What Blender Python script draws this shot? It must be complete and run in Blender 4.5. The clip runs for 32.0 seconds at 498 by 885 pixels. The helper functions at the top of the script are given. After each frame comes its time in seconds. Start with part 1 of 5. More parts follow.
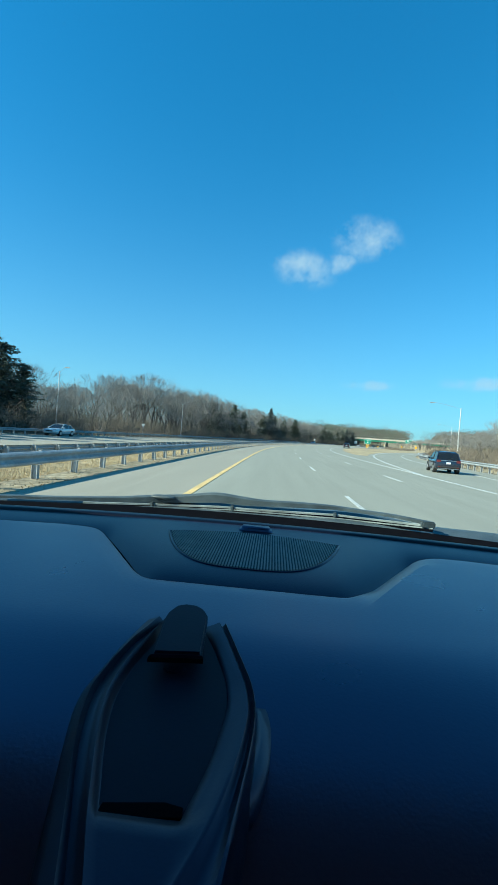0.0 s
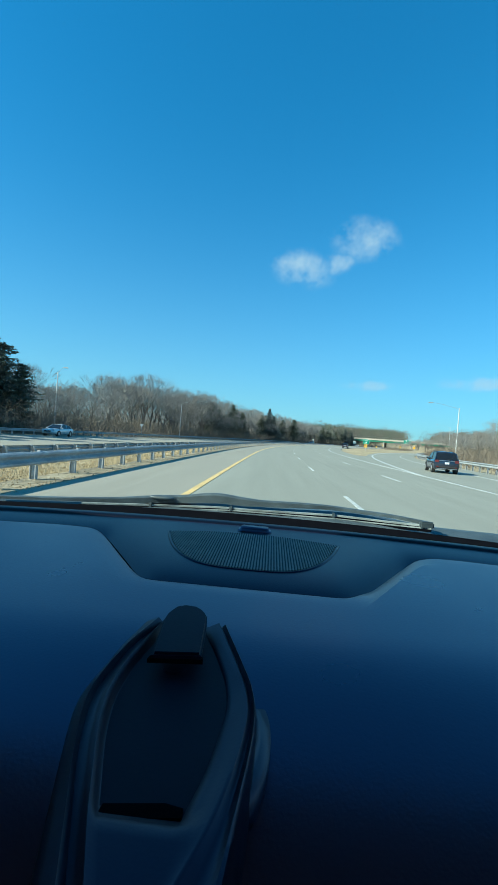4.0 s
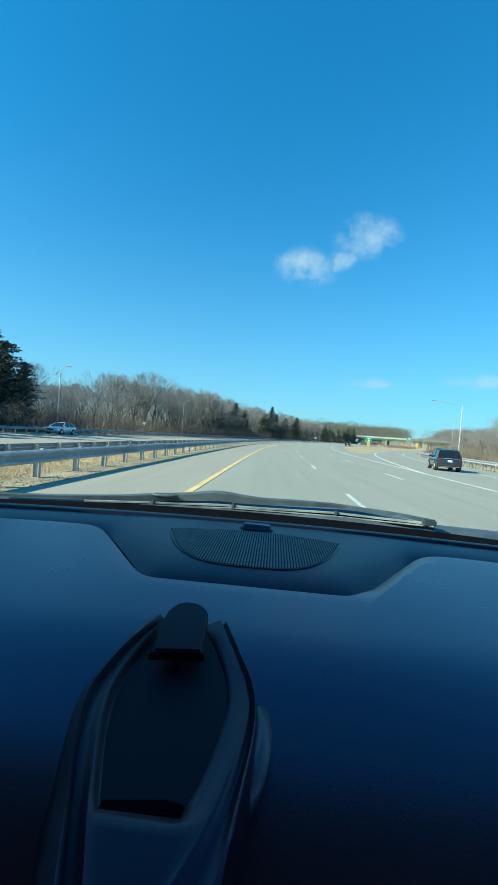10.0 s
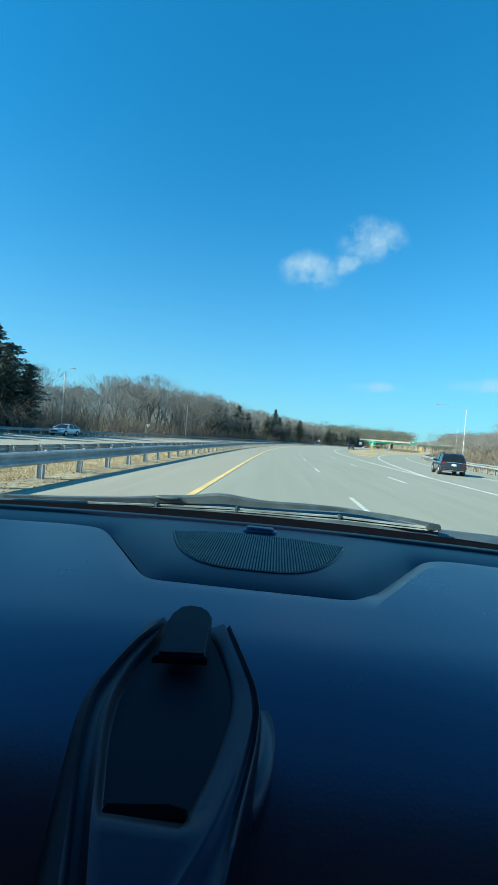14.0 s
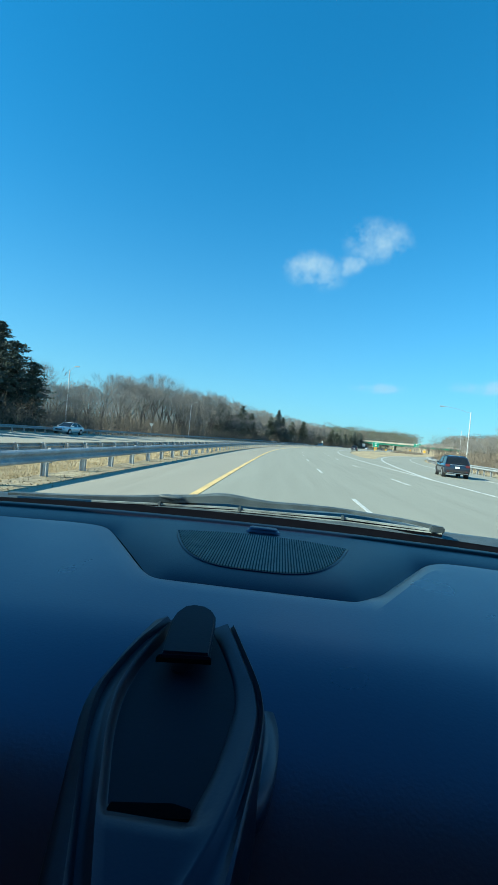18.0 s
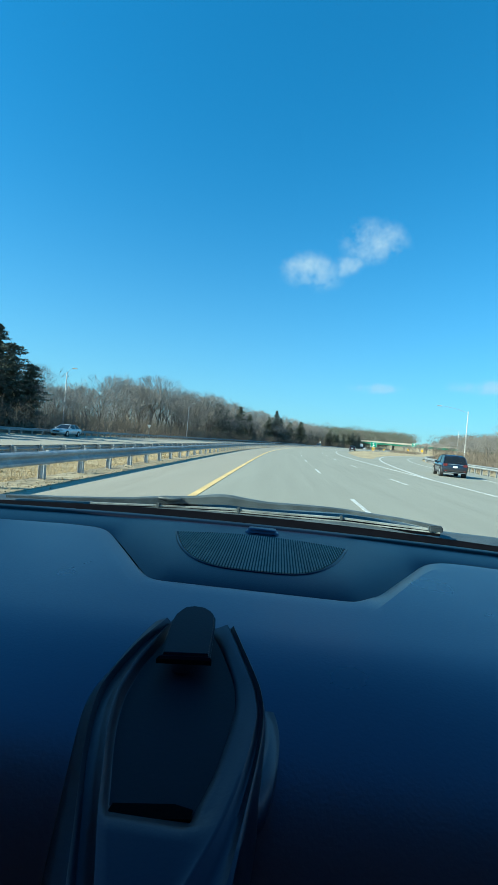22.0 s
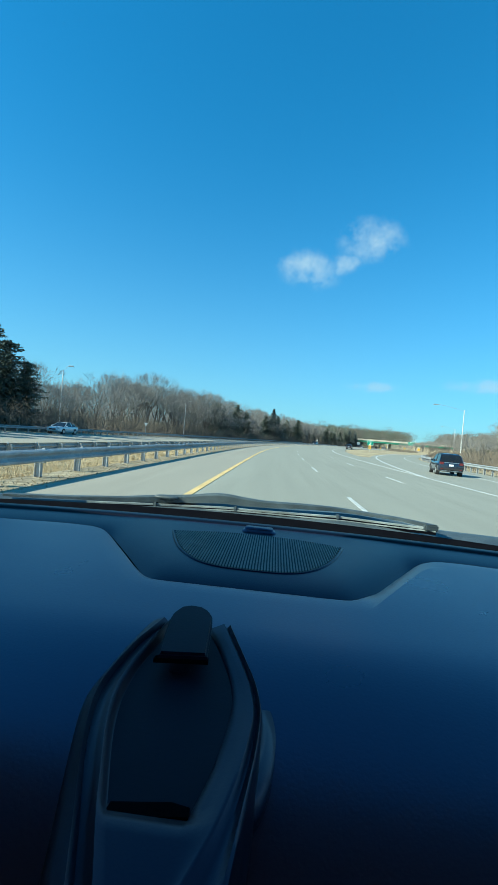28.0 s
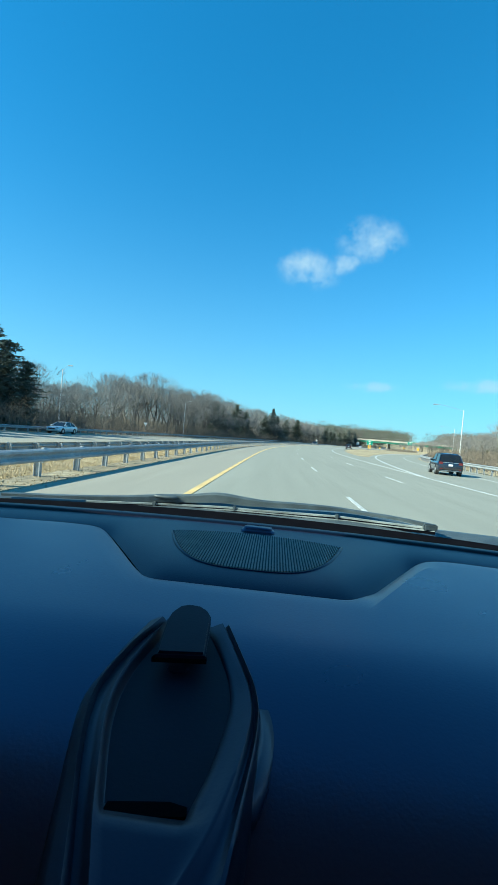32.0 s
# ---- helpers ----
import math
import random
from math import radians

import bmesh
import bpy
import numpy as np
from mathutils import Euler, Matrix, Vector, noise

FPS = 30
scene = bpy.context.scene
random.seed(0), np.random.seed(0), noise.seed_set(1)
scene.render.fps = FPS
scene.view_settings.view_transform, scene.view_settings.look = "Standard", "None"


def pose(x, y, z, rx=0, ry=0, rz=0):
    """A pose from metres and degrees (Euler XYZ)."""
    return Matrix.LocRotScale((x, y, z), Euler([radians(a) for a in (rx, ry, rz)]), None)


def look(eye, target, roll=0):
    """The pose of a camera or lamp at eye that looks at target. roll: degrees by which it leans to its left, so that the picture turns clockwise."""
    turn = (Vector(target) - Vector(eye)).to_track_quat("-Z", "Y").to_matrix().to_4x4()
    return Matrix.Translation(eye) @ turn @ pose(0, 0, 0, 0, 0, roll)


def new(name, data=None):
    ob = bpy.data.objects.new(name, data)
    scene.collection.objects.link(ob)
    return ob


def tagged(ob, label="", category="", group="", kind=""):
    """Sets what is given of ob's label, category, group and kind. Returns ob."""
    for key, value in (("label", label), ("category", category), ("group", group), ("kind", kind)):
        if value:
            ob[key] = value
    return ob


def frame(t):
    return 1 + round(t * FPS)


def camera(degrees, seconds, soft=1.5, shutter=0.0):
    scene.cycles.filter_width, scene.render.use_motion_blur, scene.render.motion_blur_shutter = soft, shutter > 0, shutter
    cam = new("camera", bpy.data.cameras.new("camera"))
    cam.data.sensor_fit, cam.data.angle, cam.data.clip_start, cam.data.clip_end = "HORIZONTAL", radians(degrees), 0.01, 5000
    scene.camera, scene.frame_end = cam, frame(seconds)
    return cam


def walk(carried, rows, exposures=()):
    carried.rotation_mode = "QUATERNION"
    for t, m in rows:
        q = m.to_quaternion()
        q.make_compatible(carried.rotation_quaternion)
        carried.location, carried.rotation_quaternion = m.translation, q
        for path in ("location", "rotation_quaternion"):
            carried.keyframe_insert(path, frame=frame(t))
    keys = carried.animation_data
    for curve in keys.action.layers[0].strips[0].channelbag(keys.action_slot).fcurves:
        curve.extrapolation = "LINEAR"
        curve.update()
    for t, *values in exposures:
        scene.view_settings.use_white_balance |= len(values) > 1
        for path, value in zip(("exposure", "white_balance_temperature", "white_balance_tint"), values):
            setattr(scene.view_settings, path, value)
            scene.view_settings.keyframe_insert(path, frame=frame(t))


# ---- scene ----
EXPO, KELVIN, TINT = 0.92, 6000, -4
SKY, SUN = 0.12, 5.0
SKY_TINT = (0.172, 0.885, 1.37, 1)
HAZE = 0.80
# azimuth, elevation, half width, half height, tilt, grain, threshold, gain
CLOUDS = [(2.2, 22.3, 5.0, 2.7, -10, 16.0, 0.51, 2.9), (6.6, 22.9, 3.4, 1.6, 12, 18.0, 0.50, 2.8), (10.2, 25.5, 4.9, 2.9, -6, 17.0, 0.525, 2.8), (25.0, 8.5, 5.0, 1.1, 0, 18.0, 0.46, 2.4), (12.0, 8.0, 4.0, 0.9, 0, 18.0, 0.47, 2.2)]

from mathutils import Matrix as M4

# ---- camera and its walk: a phone held over the dash of a car ----
cam = camera(61.59, 32.0, soft=1.5)
PATH = [
    (0.0, 0.0025, 0.0005, 1.3497, 3.36, -0.69, 4.47),
    (0.5, 0.0029, 0.0005, 1.3498, 3.48, -0.67, 4.49),
    (1.0, 0.0030, 0.0006, 1.3499, 3.23, -0.64, 4.56),
    (1.5, 0.0025, 0.0006, 1.3499, 3.20, -0.68, 4.58),
    (2.0, 0.0022, 0.0010, 1.3494, 3.42, -0.57, 4.47),
    (2.5, 0.0025, 0.0009, 1.3495, 3.25, -0.65, 4.50),
    (3.0, 0.0024, 0.0001, 1.3503, 3.25, -0.69, 4.68),
    (3.5, 0.0023, -0.0002, 1.3507, 3.23, -0.77, 4.78),
    (4.0, 0.0020, -0.0003, 1.3504, 3.18, -0.65, 4.44),
    (4.5, 0.0020, 0.0007, 1.3489, 3.64, -0.60, 4.38),
    (6.5, 0.0033, 0.0005, 1.3498, 3.46, -0.55, 4.26),
    (7.0, 0.0039, 0.0007, 1.3497, 3.34, -0.78, 4.87),
    (7.5, 0.0033, 0.0014, 1.3492, 3.43, -0.76, 4.60),
    (8.0, 0.0029, 0.0016, 1.3493, 3.54, -0.71, 4.13),
    (8.5, 0.0030, 0.0013, 1.3498, 3.81, -0.72, 4.48),
    (9.0, 0.0035, 0.0016, 1.3496, 3.74, -0.78, 4.40),
    (9.5, 0.0037, 0.0019, 1.3492, 3.50, -0.72, 4.66),
    (10.0, 0.0031, 0.0011, 1.3495, 3.49, -0.95, 4.39),
    (10.5, 0.0024, 0.0001, 1.3501, 3.53, -0.74, 4.35),
    (11.0, 0.0021, 0.0004, 1.3501, 3.58, -0.56, 4.77),
    (11.5, 0.0020, 0.0015, 1.3493, 3.87, -0.59, 4.46),
    (12.0, 0.0020, 0.0021, 1.3487, 3.70, -0.54, 4.68),
    (12.5, 0.0021, 0.0010, 1.3497, 3.77, -0.79, 4.81),
    (13.0, 0.0022, -0.0001, 1.3507, 3.97, -0.65, 4.86),
    (13.5, 0.0023, 0.0000, 1.3506, 4.11, -0.78, 4.86),
    (14.0, 0.0020, 0.0006, 1.3502, 3.97, -0.62, 4.73),
    (14.5, 0.0006, 0.0003, 1.3504, 3.93, -0.64, 4.97),
    (16.5, 0.0006, -0.0000, 1.3502, 3.90, -0.60, 5.22),
    (17.0, 0.0001, -0.0008, 1.3503, 4.18, -0.68, 4.71),
    (17.5, -0.0003, 0.0001, 1.3499, 4.32, -0.74, 5.15),
    (18.0, -0.0002, 0.0006, 1.3499, 4.40, -0.62, 5.33),
    (18.5, 0.0001, 0.0001, 1.3502, 4.44, -0.68, 5.08),
    (19.0, -0.0001, -0.0000, 1.3500, 4.21, -0.50, 4.95),
    (19.5, -0.0006, 0.0005, 1.3496, 3.99, -0.64, 5.06),
    (20.0, -0.0010, 0.0006, 1.3497, 4.12, -0.62, 4.92),
    (20.5, -0.0007, 0.0000, 1.3499, 4.40, -0.56, 4.89),
    (21.0, -0.0001, 0.0000, 1.3498, 4.35, -0.63, 4.90),
    (21.5, -0.0002, 0.0002, 1.3496, 4.18, -0.63, 4.95),
    (22.0, -0.0006, -0.0004, 1.3500, 4.14, -0.49, 4.95),
    (22.5, -0.0010, -0.0010, 1.3508, 3.97, -0.57, 5.05),
    (23.0, -0.0020, -0.0009, 1.3509, 3.94, -1.02, 4.97),
    (23.5, -0.0027, -0.0009, 1.3506, 4.52, -0.68, 4.73),
    (24.0, -0.0022, -0.0013, 1.3507, 4.42, -0.78, 5.25),
    (24.5, -0.0015, -0.0012, 1.3507, 4.39, -0.46, 5.08),
    (25.0, -0.0010, -0.0011, 1.3509, 4.30, -0.73, 5.27),
    (25.5, -0.0006, -0.0014, 1.3513, 4.11, -0.62, 5.33),
    (27.5, -0.0007, -0.0017, 1.3517, 3.52, -0.76, 4.75),
    (28.0, -0.0007, -0.0021, 1.3519, 3.70, -0.70, 5.04),
    (28.5, -0.0007, -0.0016, 1.3513, 3.78, -0.74, 5.23),
    (29.0, -0.0008, -0.0008, 1.3505, 3.77, -0.55, 4.87),
    (29.5, -0.0004, -0.0005, 1.3503, 3.74, -0.66, 4.84),
    (30.0, -0.0004, -0.0002, 1.3505, 3.69, -0.66, 4.84),
    (30.5, -0.0005, -0.0003, 1.3506, 3.58, -0.64, 5.06),
    (31.0, -0.0003, -0.0006, 1.3506, 3.58, -0.52, 4.91),
    (31.5, -0.0001, -0.0012, 1.3511, 3.58, -0.80, 4.92),
    (32.0, 0.0001, -0.0014, 1.3514, 3.63, -0.73, 5.07),
]


def aim(x, y, z, yaw, pitch, roll):
    a, b = radians(yaw), radians(pitch)
    return look((x, y, z), (x - math.sin(a) * math.cos(b), y + math.cos(a) * math.cos(b), z + math.sin(b)), roll)


walk(cam, [(r[0], aim(*r[1:])) for r in PATH], [(t, EXPO + e, KELVIN, TINT) for t, e in ((0.0, -0.05), (3.0, -0.08), (8.5, -0.14), (10.0, 0.0), (12.0, -0.03), (17.0, 0.0), (22.0, 0.0), (28.0, -0.03), (30.0, -0.03), (31.0, -0.06), (32.0, 0.10))])

# ---- sky and sun ----
SUN_LEFT, SUN_UP = 116.0, 31.5   # degrees to the left of the heading, and above the horizon
world = bpy.data.worlds.new("sky")
scene.world = world
world.use_nodes = True
wn, wl = world.node_tree.nodes, world.node_tree.links
wn.clear()
sky = wn.new("ShaderNodeTexSky")
sky.sky_type, sky.sun_disc = "NISHITA", False
sky.sun_elevation, sky.sun_rotation = radians(SUN_UP), radians(-SUN_LEFT)
sky.air_density, sky.dust_density, sky.ozone_density, sky.altitude = 1.0, 0.0, 1.5, 100


def wnode(kind, **values):
    n = wn.new(kind)
    for k, v in values.items():
        n.inputs[k].default_value = v
    return n


def wmath(op, a, b=None):
    n = wn.new("ShaderNodeMath")
    n.operation, n.use_clamp = op, op in ("MULTIPLY", "SUBTRACT")
    for i, v in enumerate((a, b)):
        if v is None:
            continue
        if isinstance(v, (int, float)):
            n.inputs[i].default_value = v
        else:
            wl.new(v, n.inputs[i])
    return n.outputs[0]


# a few small fair-weather clouds: soft elliptic masks broken up by noise
coord = wn.new("ShaderNodeTexCoord").outputs["Generated"]


def cloud(azimuth, elevation, wide, high, tilt, scale, low, gain):
    """Coverage of one cloud, angles in degrees, azimuth to the right of the heading."""
    turn = wn.new("ShaderNodeMapping")
    turn.vector_type = "POINT"
    turn.inputs["Rotation"].default_value = (0, 0, radians(azimuth))
    wl.new(coord, turn.inputs["Vector"])
    lift = wn.new("ShaderNodeMapping")
    lift.inputs["Rotation"].default_value = (radians(-elevation), 0, 0)
    wl.new(turn.outputs[0], lift.inputs["Vector"])
    lean = wn.new("ShaderNodeMapping")
    lean.inputs["Rotation"].default_value = (0, radians(tilt), 0)
    wl.new(lift.outputs[0], lean.inputs["Vector"])
    squash = wn.new("ShaderNodeMapping")
    squash.inputs["Scale"].default_value = (1 / math.tan(radians(wide)), 0, 1 / math.tan(radians(high)))
    wl.new(lean.outputs[0], squash.inputs["Vector"])
    size = wn.new("ShaderNodeVectorMath")
    size.operation = "LENGTH"
    wl.new(squash.outputs[0], size.inputs[0])
    mask = wmath("SUBTRACT", 1.0, size.outputs["Value"])
    front = wn.new("ShaderNodeSeparateXYZ")
    wl.new(lean.outputs[0], front.inputs[0])
    ahead = wmath("GREATER_THAN", front.outputs["Y"], 0.0)
    puff = wnode("ShaderNodeTexNoise", Scale=scale, Detail=9.0, Roughness=0.62)
    wl.new(lean.outputs[0], puff.inputs["Vector"])
    body = wmath("MULTIPLY", wmath("SUBTRACT", wmath("ADD", puff.outputs["Fac"], wmath("MULTIPLY", mask, 0.26)), low), gain)
    edge = wmath("MULTIPLY", mask, 2.2)
    return wmath("MULTIPLY", wmath("MULTIPLY", body, edge), ahead)


cover = None
for spec in CLOUDS:
    c = cloud(*spec)
    cover = c if cover is None else wmath("MAXIMUM", cover, c)
white = wn.new("ShaderNodeMixRGB")
wl.new(wmath("MULTIPLY", cover, 0.8), white.inputs["Fac"])
soften = wnode("ShaderNodeGamma", Gamma=0.75)
wl.new(sky.outputs[0], soften.inputs["Color"])
deep = wn.new("ShaderNodeMixRGB")
deep.blend_type = "MULTIPLY"
deep.inputs["Fac"].default_value = 1
deep.inputs["Color2"].default_value = SKY_TINT
wl.new(soften.outputs[0], deep.inputs["Color1"])
# pale haze towards the horizon
high = wn.new("ShaderNodeSeparateXYZ")
wl.new(coord, high.inputs[0])
low_ = wn.new("ShaderNodeMath")
low_.operation = "POWER"
wl.new(wmath("SUBTRACT", 1.0, wmath("ABSOLUTE", high.outputs["Z"])), low_.inputs[0])
low_.inputs[1].default_value = 4.5
haze = wn.new("ShaderNodeMixRGB")
wl.new(wmath("MULTIPLY", low_.outputs[0], HAZE), haze.inputs["Fac"])
wl.new(deep.outputs[0], haze.inputs["Color1"])
haze.inputs["Color2"].default_value = (2.25, 3.12, 3.40, 1)
wl.new(haze.outputs[0], white.inputs["Color1"])
white.inputs["Color2"].default_value = (2.7, 3.4, 4.1, 1)
back = wnode("ShaderNodeBackground", Strength=SKY)
wl.new(white.outputs[0], back.inputs["Color"])
wl.new(back.outputs[0], wn.new("ShaderNodeOutputWorld").inputs["Surface"])

sun = new("sun", bpy.data.lights.new("sun", "SUN"))
sun.data.energy, sun.data.angle, sun.data.color = SUN, radians(0.5), (1.0, 0.93, 0.78)
a, b = radians(SUN_LEFT), radians(SUN_UP)
sun.matrix_world = look((-math.sin(a) * math.cos(b) * 100, math.cos(a) * math.cos(b) * 100, math.sin(b) * 100), (0, 0, 0))

# ---- materials ----


def mat(name, low, high, scale=4.0, rough=0.8, metal=0.0, bump=0.0, bump_scale=60.0, big=None, vary=0.0, coat=0.0, spec=0.5, rough_to=None, stretch=None, sheen=None, ior=1.5):
    """A surface whose colour wanders between low and high, with fine relief; big: (scale, amount) of broad stains."""
    m = bpy.data.materials.new(name)
    m.use_nodes = True
    n, l = m.node_tree.nodes, m.node_tree.links
    p = n["Principled BSDF"]
    p.inputs["Metallic"].default_value, p.inputs["Roughness"].default_value = metal, rough
    p.inputs["Coat Weight"].default_value = coat
    p.inputs["Specular IOR Level"].default_value = spec
    p.inputs["IOR"].default_value = ior
    if sheen:
        p.inputs["Specular Tint"].default_value = (*sheen, 1)
    p.inputs["Coat Roughness"].default_value = 0.05
    tc = n.new("ShaderNodeTexCoord").outputs["Object"]
    if stretch:
        mp = n.new("ShaderNodeMapping")
        mp.inputs["Scale"].default_value = stretch
        l.new(tc, mp.inputs["Vector"])
        tc = mp.outputs[0]
    grain = n.new("ShaderNodeTexNoise")
    grain.inputs["Scale"].default_value, grain.inputs["Detail"].default_value = scale, 6
    l.new(tc, grain.inputs["Vector"])
    fac = grain.outputs["Fac"]
    ramp = n.new("ShaderNodeMapRange")
    ramp.inputs["From Min"].default_value, ramp.inputs["From Max"].default_value = 0.3, 0.7
    l.new(fac, ramp.inputs["Value"])
    fac = ramp.outputs[0]
    if vary:
        info = n.new("ShaderNodeObjectInfo")
        mx = n.new("ShaderNodeMix")
        mx.inputs[0].default_value = vary
        l.new(fac, mx.inputs[2])
        l.new(info.outputs["Random"], mx.inputs[3])
        fac = mx.outputs[0]
    mix = n.new("ShaderNodeMixRGB")
    mix.inputs["Color1"].default_value, mix.inputs["Color2"].default_value = (*low, 1), (*high, 1)
    l.new(fac, mix.inputs["Fac"])
    out = mix.outputs[0]
    if big:
        st = n.new("ShaderNodeTexNoise")
        st.inputs["Scale"].default_value, st.inputs["Detail"].default_value = big[0], 4
        l.new(tc, st.inputs["Vector"])
        rg = n.new("ShaderNodeMapRange")
        rg.inputs["From Min"].default_value, rg.inputs["From Max"].default_value = 0.3, 0.7
        rg.inputs["To Min"].default_value, rg.inputs["To Max"].default_value = 1 - big[1], 1 + big[1]
        l.new(st.outputs["Fac"], rg.inputs["Value"])
        mul = n.new("ShaderNodeMixRGB")
        mul.blend_type = "MULTIPLY"
        mul.inputs["Fac"].default_value = 1
        l.new(out, mul.inputs["Color1"])
        l.new(rg.outputs[0], mul.inputs["Color2"])
        out = mul.outputs[0]
    l.new(out, p.inputs["Base Color"])
    if rough_to is not None:
        rr = n.new("ShaderNodeMapRange")
        rr.inputs["To Min"].default_value, rr.inputs["To Max"].default_value = rough, rough_to
        l.new(fac, rr.inputs["Value"])
        l.new(rr.outputs[0], p.inputs["Roughness"])
    if bump:
        fine = n.new("ShaderNodeTexNoise")
        fine.inputs["Scale"].default_value, fine.inputs["Detail"].default_value = bump_scale, 4
        l.new(tc, fine.inputs["Vector"])
        bp = n.new("ShaderNodeBump")
        bp.inputs["Strength"].default_value, bp.inputs["Distance"].default_value = bump, 0.5 / bump_scale
        l.new(fine.outputs["Fac"], bp.inputs["Height"])
        l.new(bp.outputs[0], p.inputs["Normal"])
    return m


ASPHALT = mat("asphalt", (0.262, 0.256, 0.207), (0.294, 0.287, 0.232), 2.2, 0.9, bump=0.2, bump_scale=60, big=(0.55, 0.045), stretch=(1, 0.045, 1))
ASPHALT_PALE = mat("asphalt_pale", (0.284, 0.258, 0.203), (0.318, 0.291, 0.230), 2.5, 0.9, bump=0.2, bump_scale=60, big=(0.5, 0.06), stretch=(1, 0.06, 1))
PAINT_WHITE = mat("road_paint_white", (0.34, 0.34, 0.31), (0.66, 0.66, 0.62), 9, 0.7, big=(1.5, 0.15))
PAINT_YELLOW = mat("road_paint_yellow", (0.60, 0.40, 0.15), (0.76, 0.53, 0.22), 9, 0.7, big=(1.0, 0.15))
WOOD_FLOOR = mat("fallen_leaves", (0.085, 0.070, 0.050), (0.19, 0.155, 0.115), 0.6, 1.0, bump=0.8, bump_scale=10, big=(0.08, 0.25))
GRASS = mat("dry_grass", (0.30, 0.225, 0.125), (0.48, 0.38, 0.225), 1.3, 1.0, bump=0.9, bump_scale=18, big=(0.12, 0.25))
BLADE = mat("grass_blades", (0.33, 0.245, 0.135), (0.54, 0.43, 0.26), 0.8, 1.0)
LITTER = mat("gravel_litter", (0.16, 0.13, 0.08), (0.40, 0.33, 0.22), 5, 1.0, bump=0.8, bump_scale=40, big=(0.8, 0.3))
LEAVES = mat("dry_leaves", (0.15, 0.11, 0.06), (0.42, 0.34, 0.21), 6, 1.0)
STEEL = mat("galvanised_steel", (0.25, 0.27, 0.275), (0.37, 0.39, 0.395), 6, 0.6, 0.15, bump=0.1, bump_scale=50, big=(0.7, 0.2), rough_to=0.72)
POST_STEEL = mat("post_steel", (0.32, 0.33, 0.33), (0.48, 0.49, 0.49), 7, 0.6, 0.4, big=(1.0, 0.2))
BARK = mat("bark", (0.065, 0.058, 0.050), (0.155, 0.142, 0.125), 3, 1.0, bump=0.7, bump_scale=14, stretch=(4, 4, 0.6), vary=0.4)
TWIG = mat("twigs", (0.150, 0.142, 0.132), (0.280, 0.265, 0.245), 0.5, 1.0, vary=0.5)
FAR_TWIG = mat("far_winter_wood", (0.115, 0.100, 0.082), (0.200, 0.178, 0.148), 0.05, 1.0, big=(0.02, 0.2))
BRUSH = mat("brush", (0.120, 0.098, 0.076), (0.235, 0.195, 0.150), 0.35, 1.0, vary=0.3)
NEEDLE = mat("needles", (0.045, 0.066, 0.054), (0.095, 0.122, 0.092), 0.6, 0.8, vary=0.5)
# paler, bluer needles for far conifers: distance haze put into the colour
NEEDLE_HAZED = mat("hazed_needles", (0.055, 0.080, 0.078), (0.105, 0.135, 0.125), 0.6, 0.8, vary=0.4)
# olive pine green, lifted by the haze that is put into it
NEEDLE_PALE = mat("hazed_pine_needles", (0.058, 0.076, 0.054), (0.115, 0.134, 0.092), 0.6, 0.8, vary=0.5)
CONCRETE = mat("concrete", (0.36, 0.32, 0.25), (0.52, 0.47, 0.38), 1.2, 0.9, bump=0.3, bump_scale=30, big=(0.25, 0.18))
CONCRETE_GREY = mat("pier_concrete", (0.33, 0.31, 0.27), (0.46, 0.44, 0.39), 1.0, 0.9, bump=0.3, bump_scale=30, big=(0.3, 0.2))
GREEN_STEEL = mat("green_girder_paint", (0.022, 0.16, 0.10), (0.035, 0.23, 0.15), 1.0, 0.5, big=(0.3, 0.12))
SIGN_GREEN = mat("sign_green", (0.0, 0.20, 0.13), (0.0, 0.25, 0.165), 2, 0.45)
SIGN_WHITE = mat("sign_white", (0.70, 0.72, 0.70), (0.82, 0.83, 0.81), 3, 0.5)
SIGN_YELLOW = mat("sign_yellow", (0.70, 0.36, 0.01), (0.80, 0.46, 0.02), 3, 0.5)
SIGN_BLACK = mat("sign_black", (0.02, 0.02, 0.02), (0.035, 0.03, 0.03), 3, 0.6)
SIGN_BACK = mat("sign_back_aluminium", (0.50, 0.51, 0.51), (0.64, 0.65, 0.65), 3, 0.5, 0.25)
VINYL = mat("dash_vinyl", (0.0125, 0.0122, 0.0215), (0.0155, 0.0150, 0.0265), 6, 0.27, spec=1.0, bump=0.10, bump_scale=420, rough_to=0.31, big=(3, 0.08), sheen=(0.80, 0.63, 1.0), ior=1.58)
# dash vinyl again, darker: the shade of the recess is put into the colour
VINYL_RECESS_SHADED = mat("dash_vinyl_recess_shaded", (0.0085, 0.0070, 0.0150), (0.0110, 0.0090, 0.0195), 6, 0.30, spec=0.27, bump=0.12, bump_scale=500, rough_to=0.35, big=(3, 0.08), sheen=(0.55, 0.42, 1.0))
VINYL_DARK = mat("dash_vinyl_dark", (0.0012, 0.0026, 0.0085), (0.0018, 0.0036, 0.0115), 6, 0.4, spec=0.3, bump=0.2, bump_scale=900, big=(3, 0.08))
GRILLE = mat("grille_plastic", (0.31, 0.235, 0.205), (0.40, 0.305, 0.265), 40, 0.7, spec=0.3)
GRILLE_BED = mat("grille_bed", (0.022, 0.025, 0.032), (0.030, 0.034, 0.042), 40, 0.7, spec=0.3)
BLACK = mat("black_rubber", (0.0025, 0.0028, 0.0045), (0.0045, 0.0050, 0.0070), 30, 0.95, spec=0.03, bump=0.1, bump_scale=300)
